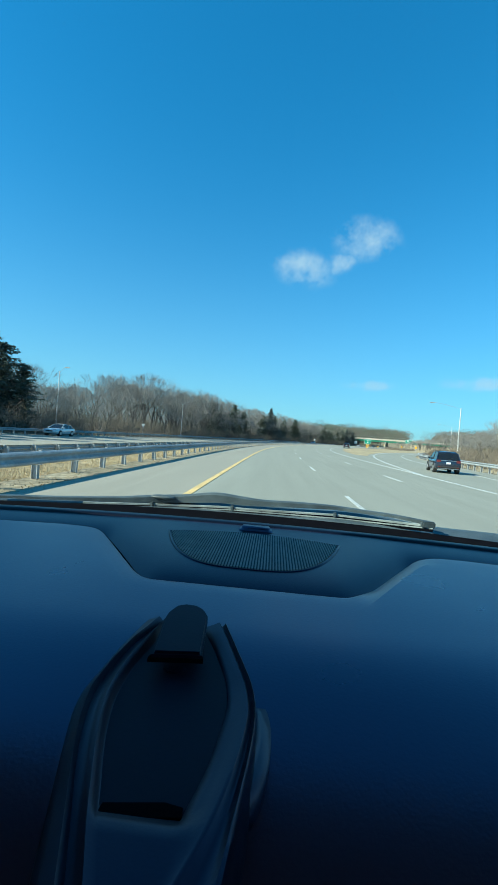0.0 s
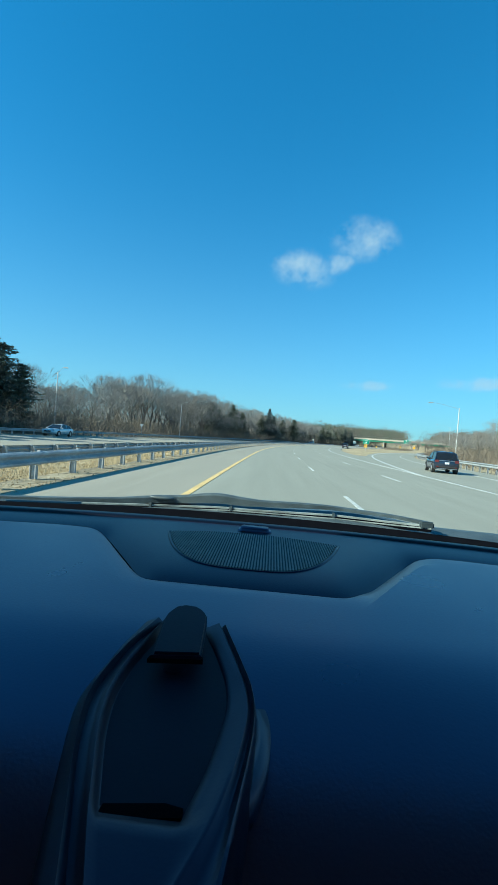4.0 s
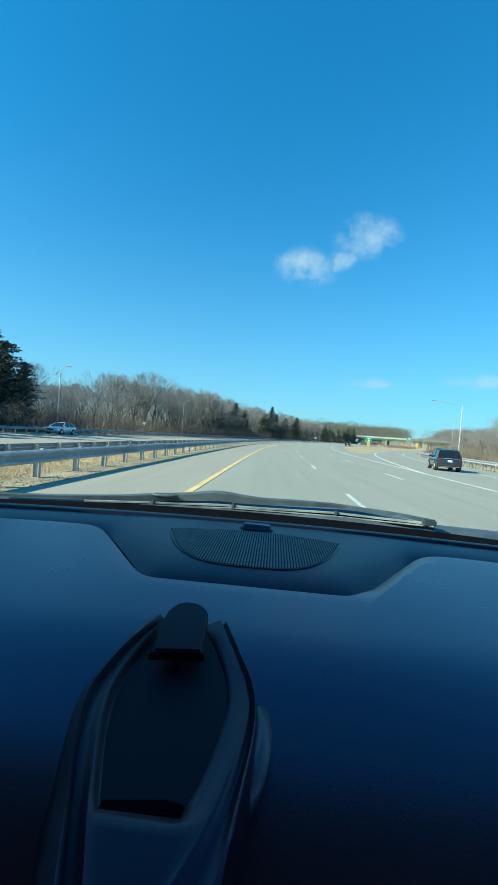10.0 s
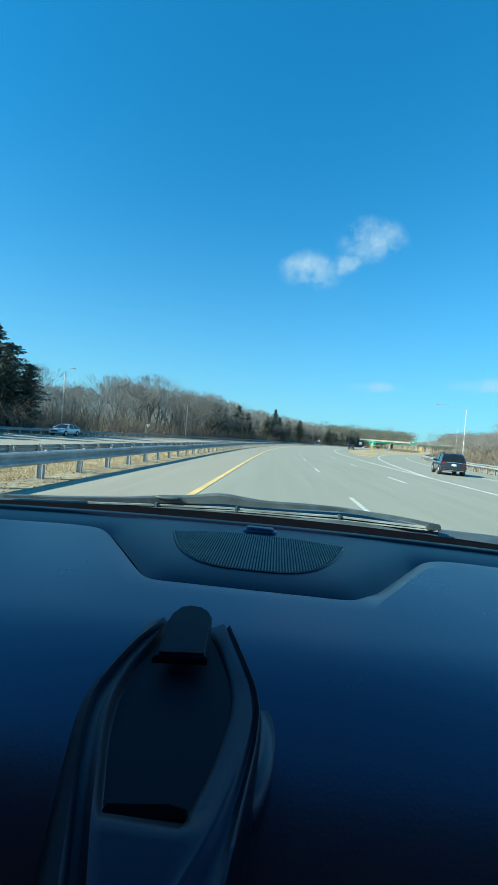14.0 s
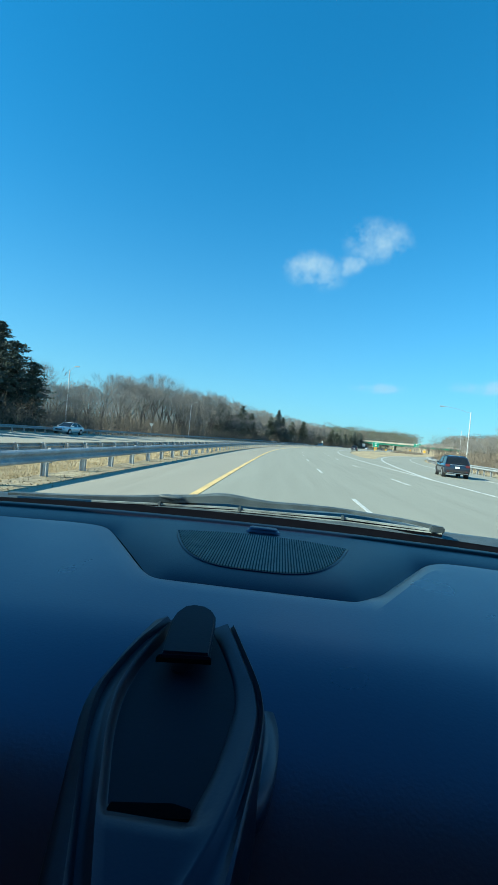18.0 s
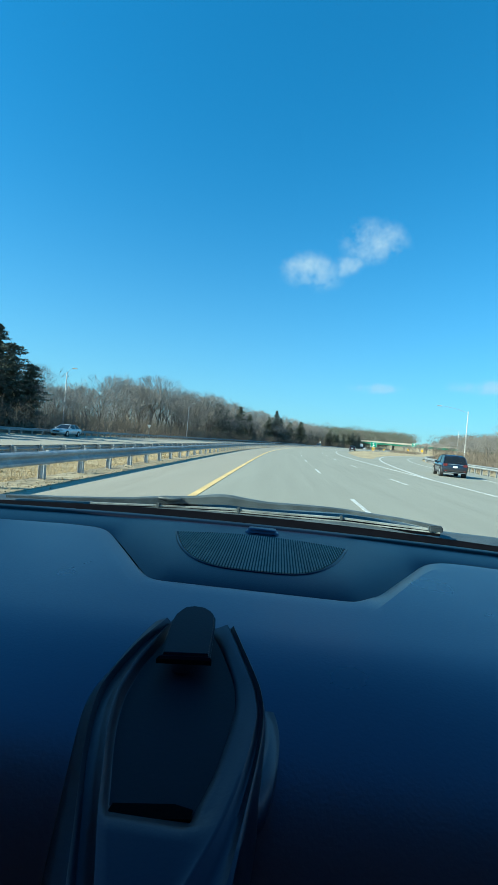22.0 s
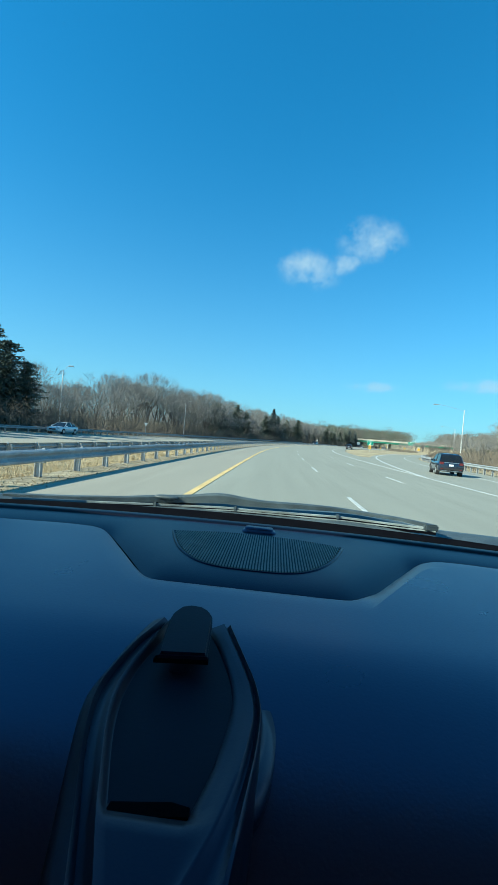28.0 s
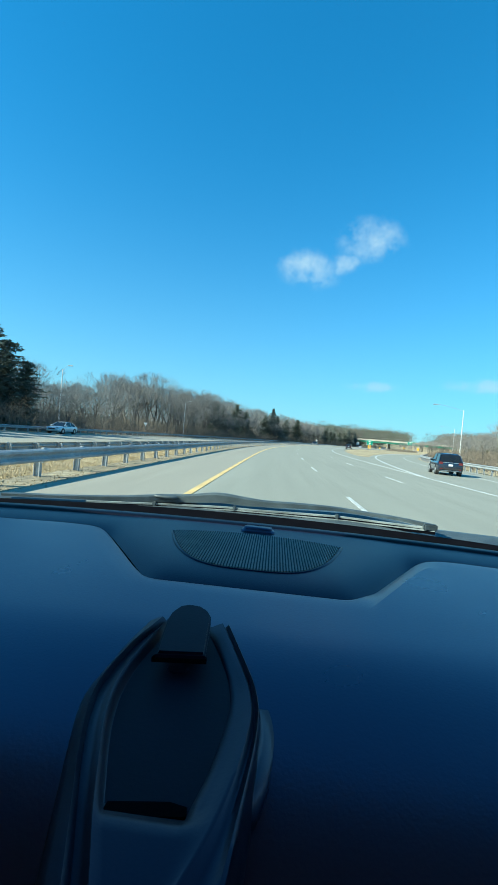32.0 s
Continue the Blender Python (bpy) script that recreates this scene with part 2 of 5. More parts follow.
WIPER = mat("wiper_arm_paint", (0.042, 0.058, 0.066), (0.080, 0.104, 0.114), 25, 0.5, 0.0, big=(12, 0.3), bump=0.15, bump_scale=400)
# blade spines coloured pale to carry their glint of sky and sun
WIPER_PALE = mat("wiper_blade_glint", (0.17, 0.195, 0.19), (0.29, 0.32, 0.31), 30, 0.4, 0.0, big=(10, 0.3))
PLASTIC = mat("holder_plastic", (0.0026, 0.0029, 0.0085), (0.0038, 0.0042, 0.0115), 20, 0.34, spec=0.45, bump=0.06, bump_scale=500, rough_to=0.44, sheen=(0.8, 0.6, 1.0))
# lighter copy of the holder plastic: side light on the lever put into the colour
KNOB_LIT = mat("holder_plastic_lit", (0.011, 0.013, 0.030), (0.015, 0.017, 0.038), 20, 0.34, spec=0.5, bump=0.05, bump_scale=500, sheen=(1.0, 0.7, 0.9))
FACE = mat("holder_face_rubber", (0.0055, 0.0052, 0.0200), (0.0072, 0.0068, 0.0250), 20, 0.6, spec=0.16, bump=0.08, bump_scale=400)
PLASTIC_PAD = mat("holder_pad_rubber", (0.0036, 0.0036, 0.0150), (0.0048, 0.0050, 0.0200), 20, 0.55, spec=0.14, bump=0.07, bump_scale=400, sheen=(0.8, 0.7, 1.0))
# lining of the unseen cabin, pale to bounce light onto the dash
HEADLINER = mat("headliner_fabric", (0.22, 0.205, 0.185), (0.29, 0.27, 0.245), 30, 1.0, bump=0.2, bump_scale=300)
HOOD = mat("blue_metallic_paint", (0.05, 0.09, 0.15), (0.06, 0.10, 0.17), 5, 0.3, 0.5, coat=1.0)
COWL = mat("cowl_plastic", (0.046, 0.063, 0.072), (0.086, 0.112, 0.122), 20, 0.45, 0.0, big=(6, 0.25), bump=0.1, bump_scale=200)
CAR_BLACK = mat("car_paint_dark", (0.010, 0.017, 0.034), (0.014, 0.023, 0.044), 2, 0.22, 0.0, coat=1.0)
CAR_SILVER = mat("car_paint_silver", (0.52, 0.54, 0.56), (0.60, 0.62, 0.64), 2, 0.35, 0.3, coat=1.0)
CAR_WHITE = mat("car_paint_white", (0.70, 0.71, 0.72), (0.78, 0.79, 0.80), 2, 0.3, coat=1.0)
CAR_GLASS = mat("tinted_glass", (0.010, 0.012, 0.014), (0.014, 0.016, 0.018), 2, 0.06)
TYRE = mat("tyre_rubber", (0.012, 0.012, 0.012), (0.03, 0.03, 0.028), 12, 0.9)
RIM = mat("wheel_rim", (0.35, 0.36, 0.37), (0.5, 0.51, 0.52), 8, 0.35, 0.8)
TAIL_RED = mat("tail_lamp_red", (0.10, 0.008, 0.010), (0.16, 0.014, 0.014), 5, 0.15, coat=1.0)
LAMP_CLEAR = mat("headlamp", (0.6, 0.62, 0.65), (0.75, 0.77, 0.8), 5, 0.1, 0.3, coat=1.0)
PLATE = mat("plate_white", (0.6, 0.6, 0.6), (0.75, 0.75, 0.75), 8, 0.5)

GLASS = bpy.data.materials.new("windscreen_glass")
GLASS.use_nodes = True
gn, gl = GLASS.node_tree.nodes, GLASS.node_tree.links
gn.clear()
gm, gt, gg, gf = (gn.new("ShaderNode" + k) for k in ("MixShader", "BsdfTransparent", "BsdfGlossy", "Fresnel"))
gt.inputs[0].default_value = (0.93, 0.97, 0.96, 1)
gg.inputs["Roughness"].default_value = 0.02
gf.inputs[0].default_value = 1.3
gl.new(gf.outputs[0], gm.inputs[0])
gl.new(gt.outputs[0], gm.inputs[1])
gl.new(gg.outputs[0], gm.inputs[2])
gl.new(gm.outputs[0], gn.new("ShaderNodeOutputMaterial").inputs[0])

# ---- building helpers ----


def part(name, bm, material, parent=None, label="", smooth=False):
    """One mesh object from a bmesh, under a thing or a part."""
    me = bpy.data.meshes.new(name)
    bm.to_mesh(me)
    bm.free()
    return piece(name, me, material, parent, label, smooth)


def piece(name, me, material, parent=None, label="", smooth=False):
    if material and not me.materials:
        me.materials.append(material)
    if smooth:
        me.shade_smooth()
    ob = new(name, me)
    if parent:
        ob.parent = parent
    if label:
        ob["label"] = label
    return ob


def pydata(name, verts, faces):
    me = bpy.data.meshes.new(name)
    me.from_pydata(verts, [], faces)
    me.update()
    return me


def thing(name, x, y, z, rz, label, category, group=""):
    """The empty at the base of a thing."""
    ob = new(name)
    ob.empty_display_size = 0.2
    ob.matrix_basis = pose(x, y, z, 0, 0, rz)
    return tagged(ob, label, category, group)


def add_box(bm, x0, x1, y0, y1, z0, z1, bevel=0.0, m=None):
    made = bmesh.ops.create_cube(bm, size=1)["verts"]
    for v in made:
        v.co = Vector((x0 + (v.co.x + 0.5) * (x1 - x0), y0 + (v.co.y + 0.5) * (y1 - y0), z0 + (v.co.z + 0.5) * (z1 - z0)))
    if bevel:
        edges = list({e for v in made for e in v.link_edges})
        made = list({v for f in bmesh.ops.bevel(bm, geom=edges, offset=bevel, segments=2, affect="EDGES")["faces"] for v in f.verts} | {v for v in made if v.is_valid})
    if m is not None:
        for v in made:
            v.co = m @ v.co
    return bm


def box(x0, x1, y0, y1, z0, z1, bevel=0.0, m=None):
    return add_box(bmesh.new(), x0, x1, y0, y1, z0, z1, bevel, m)


def add_rod(bm, p, q, r0, r1=None, sides=8, caps=True):
    p, q = Vector(p), Vector(q)
    r1 = r0 if r1 is None else r1
    m = M4.Translation((p + q) / 2) @ (q - p).to_track_quat("Z", "Y").to_matrix().to_4x4()
    bmesh.ops.create_cone(bm, cap_ends=caps, segments=sides, radius1=r0, radius2=r1, depth=(q - p).length, matrix=m)
    return bm


def rod(p, q, r0, r1=None, sides=8):
    return add_rod(bmesh.new(), p, q, r0, r1, sides)


def loft(rings, closed=True, caps=True):
    """Skin through rings of equally many points."""
    bm = bmesh.new()
    vs = [[bm.verts.new(p) for p in r] for r in rings]
    n = len(rings[0])
    for a, b in zip(vs, vs[1:]):
        for i in range(n if closed else n - 1):
            j = (i + 1) % n
            bm.faces.new((a[i], a[j], b[j], b[i]))
    if caps and closed:
        bm.faces.new(list(reversed(vs[0])))
        bm.faces.new(vs[-1])
    bmesh.ops.recalc_face_normals(bm, faces=bm.faces)
    return bm


def slab(points, z0, z1, bevel=0.0):
    """An upright prism over a flat outline."""
    bm = loft([[(x, y, z0) for x, y in points], [(x, y, z1) for x, y in points]])
    if bevel:
        top = [e for e in bm.edges if all(abs(v.co.z - z1) < 1e-6 for v in e.verts)]
        bmesh.ops.bevel(bm, geom=top, offset=bevel, segments=3, affect="EDGES")
    return bm


def smoothstep(a, b, x):
    t = min(1.0, max(0.0, (x - a) / (b - a)))
    return t * t * (3 - 2 * t)


# ---- the line of the road: s metres ahead, o metres to the right ----
STEP = 1.0
S0 = -700


def bend(s):
    return 0.0004 * smoothstep(-80, 0, s) + 0.0018 * smoothstep(20, 62, s) - 0.0022 * smoothstep(178, 246, s)


def slope(s):
    return 0.0045 * smoothstep(35, 120, s) * (1 - smoothstep(420, 520, s))


LINE = {}
h = x = y = z = 0.0
for k in range(0, 2400):
    LINE[k] = (x, y, h, z)
    h += bend(k) * STEP
    x, y, z = x + math.sin(h) * STEP, y + math.cos(h) * STEP, z + slope(k) * STEP
h = x = y = z = 0.0
for k in range(0, S0 - 1, -1):
    LINE[k] = (x, y, h, z)
    h -= bend(k) * STEP
    x, y, z = x - math.sin(h) * STEP, y - math.cos(h) * STEP, z - slope(k) * STEP


def at(s, o, dz=0.0):
    k = math.floor(s)
    f = s - k
    p, q = LINE[k], LINE[k + 1]
    x, y, h, z = (p[i] + (q[i] - p[i]) * f for i in range(4))
    return Vector((x + o * math.cos(h), y - o * math.sin(h), z + dz))


def head(s):
    """Heading of the road at s, degrees for an object's rz."""
    return -math.degrees(LINE[round(s)][2])


def ramp_left(s):
    d = max(0.0, s - 24)
    return 8.2 + 0.11 * d + 0.0006 * d * d


def ramp_right(s):
    return ramp_left(s) + 7.2


LEFT_EDGE, RAIL, FAR_RAIL, OPP_IN, OPP_OUT = -4.75, -5.45, -10.5, -12.0, -28.0


def paved(s, o):
    if OPP_OUT <= o <= OPP_IN or LEFT_EDGE <= o <= 11.0:
        return True
    return 11.0 < o < ramp_right(s) and (s < 62 or o > ramp_left(s) - 0.8) and s < 330


def level(s, o):
    """Height of the ground beside the road, over the road's own line."""
    if OPP_OUT - 0.6 <= o <= OPP_IN + 0.6:
        return -0.25 - 0.09
    if OPP_IN < o < LEFT_EDGE:
        t = (o - LEFT_EDGE) / (OPP_IN - LEFT_EDGE)
        return -0.03 - 0.25 * t - 0.22 * math.sin(math.pi * t) + 0.03 * noise.noise((s * 0.3, o * 0.6, 0))
    if o < OPP_OUT:
        d = OPP_OUT - o
        return -0.30 + 0.6 * smoothstep(2, 14, d) + 0.25 * noise.noise((s * 0.05, o * 0.05, 3)) * smoothstep(2, 15, d)
    if paved(s, o) or paved(s, o - 1.2) or paved(s, o + 1.2):
        return -0.09
    if 11.0 < o < ramp_left(s) and s < 330:
        return -0.05 + 0.05 * noise.noise((s * 0.2, o * 0.2, 5))
    d = o - (ramp_right(s) if s < 230 else 12 + (ramp_right(230) - 12) * (1 - smoothstep(230, 300, s)))
    return -0.10 + 5.0 * smoothstep(4, 55, d) + 0.25 * noise.noise((s * 0.06, o * 0.06, 9)) * smoothstep(2, 12, d) + 0.02 * max(0, d - 55)


def ground_z(s, o):
    return at(s, 0).z + level(s, o)


def spot(s, o, dz=0.0):
    p = at(s, o)
    return Vector((p.x, p.y, ground_z(s, o) + dz))


def strip(name, stations, left, right, dz, thick, material, parent=None, label=""):
    """A slab that follows the road between two edges."""
    rings = []
    for s in stations:
        a, b = left(s), right(s)
        rings.append([at(s, a, dz), at(s, b, dz), at(s, b, dz - thick), at(s, a, dz - thick)])
    return part(name, loft(rings), material, parent, label)


def span(a, b, step):
    n = max(1, math.ceil((b - a) / step))
    return [a + (b - a) * i / n for i in range(n + 1)]


# ---- ground, one sheet out to the horizon ----
gs = [-690, -500, -300, -200, -140, -100, -70, -50] + span(-40, 440, 4) + [460, 500, 560, 640, 740, 860, 1000, 1200, 1450, 1690]
go = [-520, -420, -330, -250, -190, -150, -120, -100, -85, -72, -62, -54, -47, -41, -36, -32, -29, -27] + span(-26, 60, 1) + [63, 67, 72, 78, 85, 95, 110, 130, 155, 190, 230, 280, 340, 420, 500]
gv = []
for s in gs:
    for o in go:
        p = spot(s, o)
        far = smoothstep(450, 900, s) * 14 + smoothstep(120, 420, abs(o)) * 6
        gv.append((p.x, p.y, p.z + far))
w = len(go)
gf_ = [(i * w + j, i * w + j + 1, (i + 1) * w + j + 1, (i + 1) * w + j) for i in range(len(gs) - 1) for j in range(w - 1)]
ground = piece("ground", pydata("ground", gv, gf_), GRASS, smooth=True)
tagged(ground, "wide ground of dry tan winter grass beside the highway", "ground", kind="structure")

# ---- carriageways ----
road = strip("road", span(-120, 62, 2) , lambda s: LEFT_EDGE, ramp_right, 0, 0.3, ASPHALT)
tagged(road, "grey asphalt highway carriageway with worn lane paint", "road", kind="structure")
strip("road_section", span(62, 1000, 3), lambda s: LEFT_EDGE, lambda s: 11.0, 0, 0.3, ASPHALT, road)
shoulder = strip("shoulder", span(-120, 1000, 3), lambda s: LEFT_EDGE + 0.03, lambda s: -1.84, 0.004, 0.02, ASPHALT_PALE)
tagged(shoulder, "paler grey paved shoulder between yellow line and guardrail", "shoulder", kind="structure")
ramp = strip("exit_ramp", span(62, 290, 3), lambda s: ramp_left(s) - 0.8, ramp_right, 0, 0.3, ASPHALT)
tagged(ramp, "asphalt exit ramp curving away from the highway", "road", kind="structure")
opp = strip("opposite_road", span(-120, 1000, 3), lambda s: OPP_OUT, lambda s: OPP_IN, -0.25, 0.3, ASPHALT_PALE)
tagged(opp, "pale asphalt carriageway of the opposite direction beyond the median", "road", kind="structure")


def line_strip(name, s0, s1, o, width, material, parent, dz=0.006, step=2.0):
    off = o if callable(o) else (lambda s: o)
    return strip(name, span(s0, s1, step), lambda s: off(s) - width / 2, lambda s: off(s) + width / 2, dz, 0.012, material, parent)


line_strip("yellow_line", -60, 900, -1.82, 0.16, PAINT_YELLOW, road, dz=0.010)
line_strip("edge_line", -60, 900, 8.2, 0.17, PAINT_WHITE, road)
line_strip("ramp_edge_line", 24, 280, lambda s: ramp_left(s) + 0.05, 0.22, PAINT_WHITE, road, dz=0.007)
line_strip("ramp_outer_line", -60, 280, lambda s: ramp_right(s) - 2.6, 0.13, PAINT_WHITE, road)
for k in range(-4, 60):
    line_strip("lane_dash", 8.2 + 12.1 * k, 11.2 + 12.1 * k, 2.0, 0.11, PAINT_WHITE, road)
    line_strip("lane_dash", 17.9 + 12.2 * k, 20.9 + 12.2 * k, 5.42, 0.12, PAINT_WHITE, road)
for k in range(-2, 30):
    for o in (-15.7, -19.3):
        line_strip("lane_dash", 5 + 12.2 * k + (3 if o < -16 else 0), 8 + 12.2 * k + (3 if o < -16 else 0), o, 0.14, PAINT_WHITE, opp, dz=-0.244)
line_strip("yellow_line", -60, 500, -12.6, 0.15, PAINT_YELLOW, opp, dz=-0.244)
line_strip("edge_line", -60, 500, -22.9, 0.15, PAINT_WHITE, opp, dz=-0.244)

# ---- the car that carries the camera ----
MID = -0.013   # middle of the dash


def pad_edge(x):
    u = abs(x - MID) - (0.007 if x < MID else 0.0)
    y = 0.470 + 0.008 * math.log(1 + math.exp(min(60, (1.55 * (u - 0.116) - 0.003) / 0.008)))
    y = 0.688 - 0.016 * math.log(1 + math.exp(min(60, (0.688 - y) / 0.016)))
    return y + 0.008 - 0.12 * max(0.0, u - 0.33)


def flank(x):
    u = abs(x - MID)
    return smoothstep(0.12, 0.16, u) * (1 - smoothstep(0.22, 0.30, u)) * (0.75 if x > MID else 0.15)


def grid(name, rows, material, parent, label="", smooth=True):
    n = len(rows[0])
    verts = [p for r in rows for p in r]
    faces = [(i * n + j, i * n + j + 1, (i + 1) * n + j + 1, (i + 1) * n + j) for i in range(len(rows) - 1) for j in range(n - 1)]
    return piece(name, pydata(name, verts, faces), material, parent, label, smooth)


xs = span(-0.74, 0.74, 0.008)
dash = thing("dashboard", 0, 0, 0, 0, "dark blue-black moulded vinyl dashboard with a central speaker recess", "dashboard")


def pad_z(y):
    return 1.180 - 1.2 * max(0.0, 0.375 - y) ** 2


rows = []
for v in span(0, 1, 1 / 30):
    rows.append([(x, 0.03 + v * (pad_edge(x) - 0.045 - 0.03), pad_z(0.03 + v * (pad_edge(x) - 0.075))) for x in xs])
for back, drop, dip in ((0.044, 0.0, 0.0004), (0.036, 0.0, 0.0020), (0.020, 0.0, 0.0070), (0.010, 0.0006, 0.0100), (0.005, 0.0018, 0.0105), (0.002, 0.0042, 0.0105), (0.0, 0.008, 0.009), (-0.001, 0.018, 0.0), (-0.001, 0.034, 0.0)):
    rows.append([(x, pad_edge(x) - back, 1.180 - drop - dip * flank(x)) for x in xs])
rows.insert(0, [(x, 0.02, 0.75) for x in xs])
pad = grid("pad", rows, VINYL, dash, "soft textured vinyl pad")
pad.data.set_sharp_from_angle(angle=radians(9))
# floor dips steeply behind the pad edge, shaped to darken the recess front
floor_z = lambda d: 1.168 - 0.052 * math.exp(-max(0.0, d + 0.012) / 0.040)
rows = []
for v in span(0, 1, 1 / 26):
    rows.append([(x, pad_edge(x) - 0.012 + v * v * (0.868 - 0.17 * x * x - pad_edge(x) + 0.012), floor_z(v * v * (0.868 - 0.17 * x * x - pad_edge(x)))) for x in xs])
grid("recess", rows, VINYL_RECESS_SHADED, dash, "recessed dash top under the windscreen")
lip = [[(x, 0.862 - 0.17 * x * x + d, 1.1685 + e) for x in xs] for d, e in ((-0.004, -0.004), (0, 0.0015), (0.006, 0.003), (0.022, 0.003), (0.028, 0.001), (0.03, -0.012))]
grid("defroster_trim", lip, VINYL_DARK, dash, "dark trim strip along the windscreen")
seal = [[(x, 0.886 - 0.17 * x * x + d * (1 - 1.1 * x * x) , 1.160 + e) for x in xs] for d, e in ((0, 0.0), (0.02, -0.003), (0.07, 0.001), (0.100, 0.0078), (0.106, 0.0078), (0.107, -0.03))]
grid("windscreen_seal", seal, BLACK, dash, "black gap and seal at the foot of the windscreen")

# thin black rods added for the shadow line behind the left pad edge
seam = bmesh.new()
edge_shade_x = span(-0.275, -0.118, 0.008)
for k, (xa, xb) in enumerate(zip(edge_shade_x, edge_shade_x[1:])):
    wide = 0.0006 + 0.0013 * math.sin(math.pi * (k + 0.5) / (len(edge_shade_x) - 1))
    add_rod(seam, (xa, pad_edge(xa) + 0.0005, 1.1728), (xb, pad_edge(xb) + 0.0005, 1.1728), wide, None, 5, False)
part("seam", seam, BLACK, dash, "dark line for the shade between pad and recess")

# speaker grille in the recess: frame, mesh bed and slats
GX = -0.020


def grille_top(x):
    return 0.784 - 1.35 * (x - GX) ** 2


def grille_low(x):
    return 0.582 + 0.170 * (abs(x - GX) / 0.15) ** 3.5


def outline(grow=0.0, n=40):
    pts = [(GX - 0.152 + 0.304 * i / n, 0) for i in range(n + 1)]
    top = [(x * (1 + grow) - GX * grow, grille_top(x) + grow * 0.09) for x, _ in pts]
    low = [(x * (1 + grow) - GX * grow, min(grille_low(x), grille_top(x)) - grow * 0.09) for x, _ in reversed(pts)]
    return top + low[1:-1]


speaker = part("speaker_grille", slab(outline(), 1.1580, 1.1688), GRILLE_BED, dash, "dark slotted speaker grille")
inner, outer = outline(), outline(0.03)
rim = loft([[(*p, 1.1560) for p in outer], [(*p, 1.1681) for p in outer], [(*p, 1.1692) for p in [((a[0] + b[0]) / 2, (a[1] + b[1]) / 2) for a, b in zip(inner, outer)]], [(*p, 1.1693) for p in inner], [(*p, 1.166) for p in inner]], caps=False)
part("grille_rim", rim, VINYL_RECESS_SHADED, speaker, smooth=True)
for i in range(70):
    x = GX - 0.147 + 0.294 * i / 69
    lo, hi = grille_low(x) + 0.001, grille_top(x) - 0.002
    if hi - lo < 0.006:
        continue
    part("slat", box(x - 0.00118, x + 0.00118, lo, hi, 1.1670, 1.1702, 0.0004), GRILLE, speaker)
for ob in (speaker, *speaker.children):
    for v in ob.data.vertices:
        v.co.z += floor_z(v.co.y - 0.478) - 1.1675
cap = part("sensor_cap", slab([(-0.052, 0.814), (-0.050, 0.834), (-0.044, 0.842), (0.006, 0.842), (0.012, 0.834), (0.014, 0.814), (0.006, 0.808), (-0.044, 0.808)], 1.160, 1.1755, 0.005), VINYL, dash, "small raised light-sensor cap", True)

# windscreen, hood, cowl
wind = [[(x, 0.996 - 0.288 * x * x - 0.60 * v, 1.150 + 0.65 * v + 0.02 * math.sin(v * math.pi)) for x in span(-0.74, 0.74, 0.04)] for v in span(0, 1, 0.1)]
windscreen = grid("windscreen", wind, GLASS, None)
windscreen.visible_shadow = False
tagged(windscreen, "clear raked windscreen glass of a car", "windscreen", kind="structure")
hood = grid("hood", [[(x, 1.13 - 0.62 * x * x + d, 1.150 + e - 0.05 * x * x) for x in span(-0.78, 0.78, 0.04)] for d, e in ((0, -0.05), (0.002, 0.002), (0.012, 0.008), (0.06, 0.006), (0.3, -0.05), (0.6, -0.14), (0.9, -0.26), (0.95, -0.6))], HOOD, None)
tagged(hood, "blue metallic car hood edge behind the wipers", "car hood")


def curve(y, knots):
    """Smooth run through (y, x) knots."""
    if y <= knots[0][0]:
        return knots[0][1]
    for (ya, xa), (yb, xb) in zip(knots, knots[1:]):
        if y <= yb:
            t = (y - ya) / (yb - ya)
            return xa + (xb - xa) * t
    return knots[-1][1]


def soft(y, knots, r=0.010):
    return sum(curve(y + d * r, knots) * k for d, k in ((-1, 1), (-0.5, 2), (0, 2), (0.5, 2), (1, 1))) / 8


COWL_TOP = [(-0.76, 0.197), (-0.63, 0.190), (-0.50, 0.181), (-0.437, 0.1765), (-0.30, 0.167), (-0.20, 0.161), (0.06, 0.158), (0.20, 0.1555), (0.30, 0.161), (0.40, 0.1745), (0.55, 0.178), (0.76, 0.182)]


def cowl_drop(x):
    """How steeply the top of the cowl falls below the eye, metres a metre."""
    return soft(x, COWL_TOP, 0.02)


cowl = grid("cowl", [[(x, 0.996 - 0.288 * x * x + d, 1.35 - (cowl_drop(x) + k) * (0.996 - 0.288 * x * x + d) - e) for x in xs[::4]] for d, k, e in ((0.0, 0.034, 0.02), (0.002, 0.0265, 0), (0.012, 0.0245, 0.0), (0.048, 0.0185, 0), (0.075, 0.003, 0.0), (0.10, 0.0, 0.0), (0.11, 0.0, 0.03))], COWL, None)
tagged(cowl, "grey satin plastic cowl under the windscreen wiper", "cowl panel")

# wiper at rest along the foot of the glass
wiper = thing("windscreen_wiper", 0, 0, 0, 0, "dark windscreen wiper lying at rest across the glass", "wiper")


def sweep(points, widths, heights):
    rings = []
    for (x, y, z), wd, ht in zip(points, widths, heights):
        rings.append([(x, y - wd / 2, z - ht / 2), (x, y - wd / 2, z + ht * 0.3), (x, y - wd / 4, z + ht / 2), (x, y + wd / 4, z + ht / 2), (x, y + wd / 2, z + ht * 0.3), (x, y + wd / 2, z - ht / 2)])
    return loft(rings)


def wiper_y(x):
    return 1.045 - 0.42 * max(0, x - 0.18) ** 1.2 - 0.30 * max(0, -0.22 - x) ** 1.1


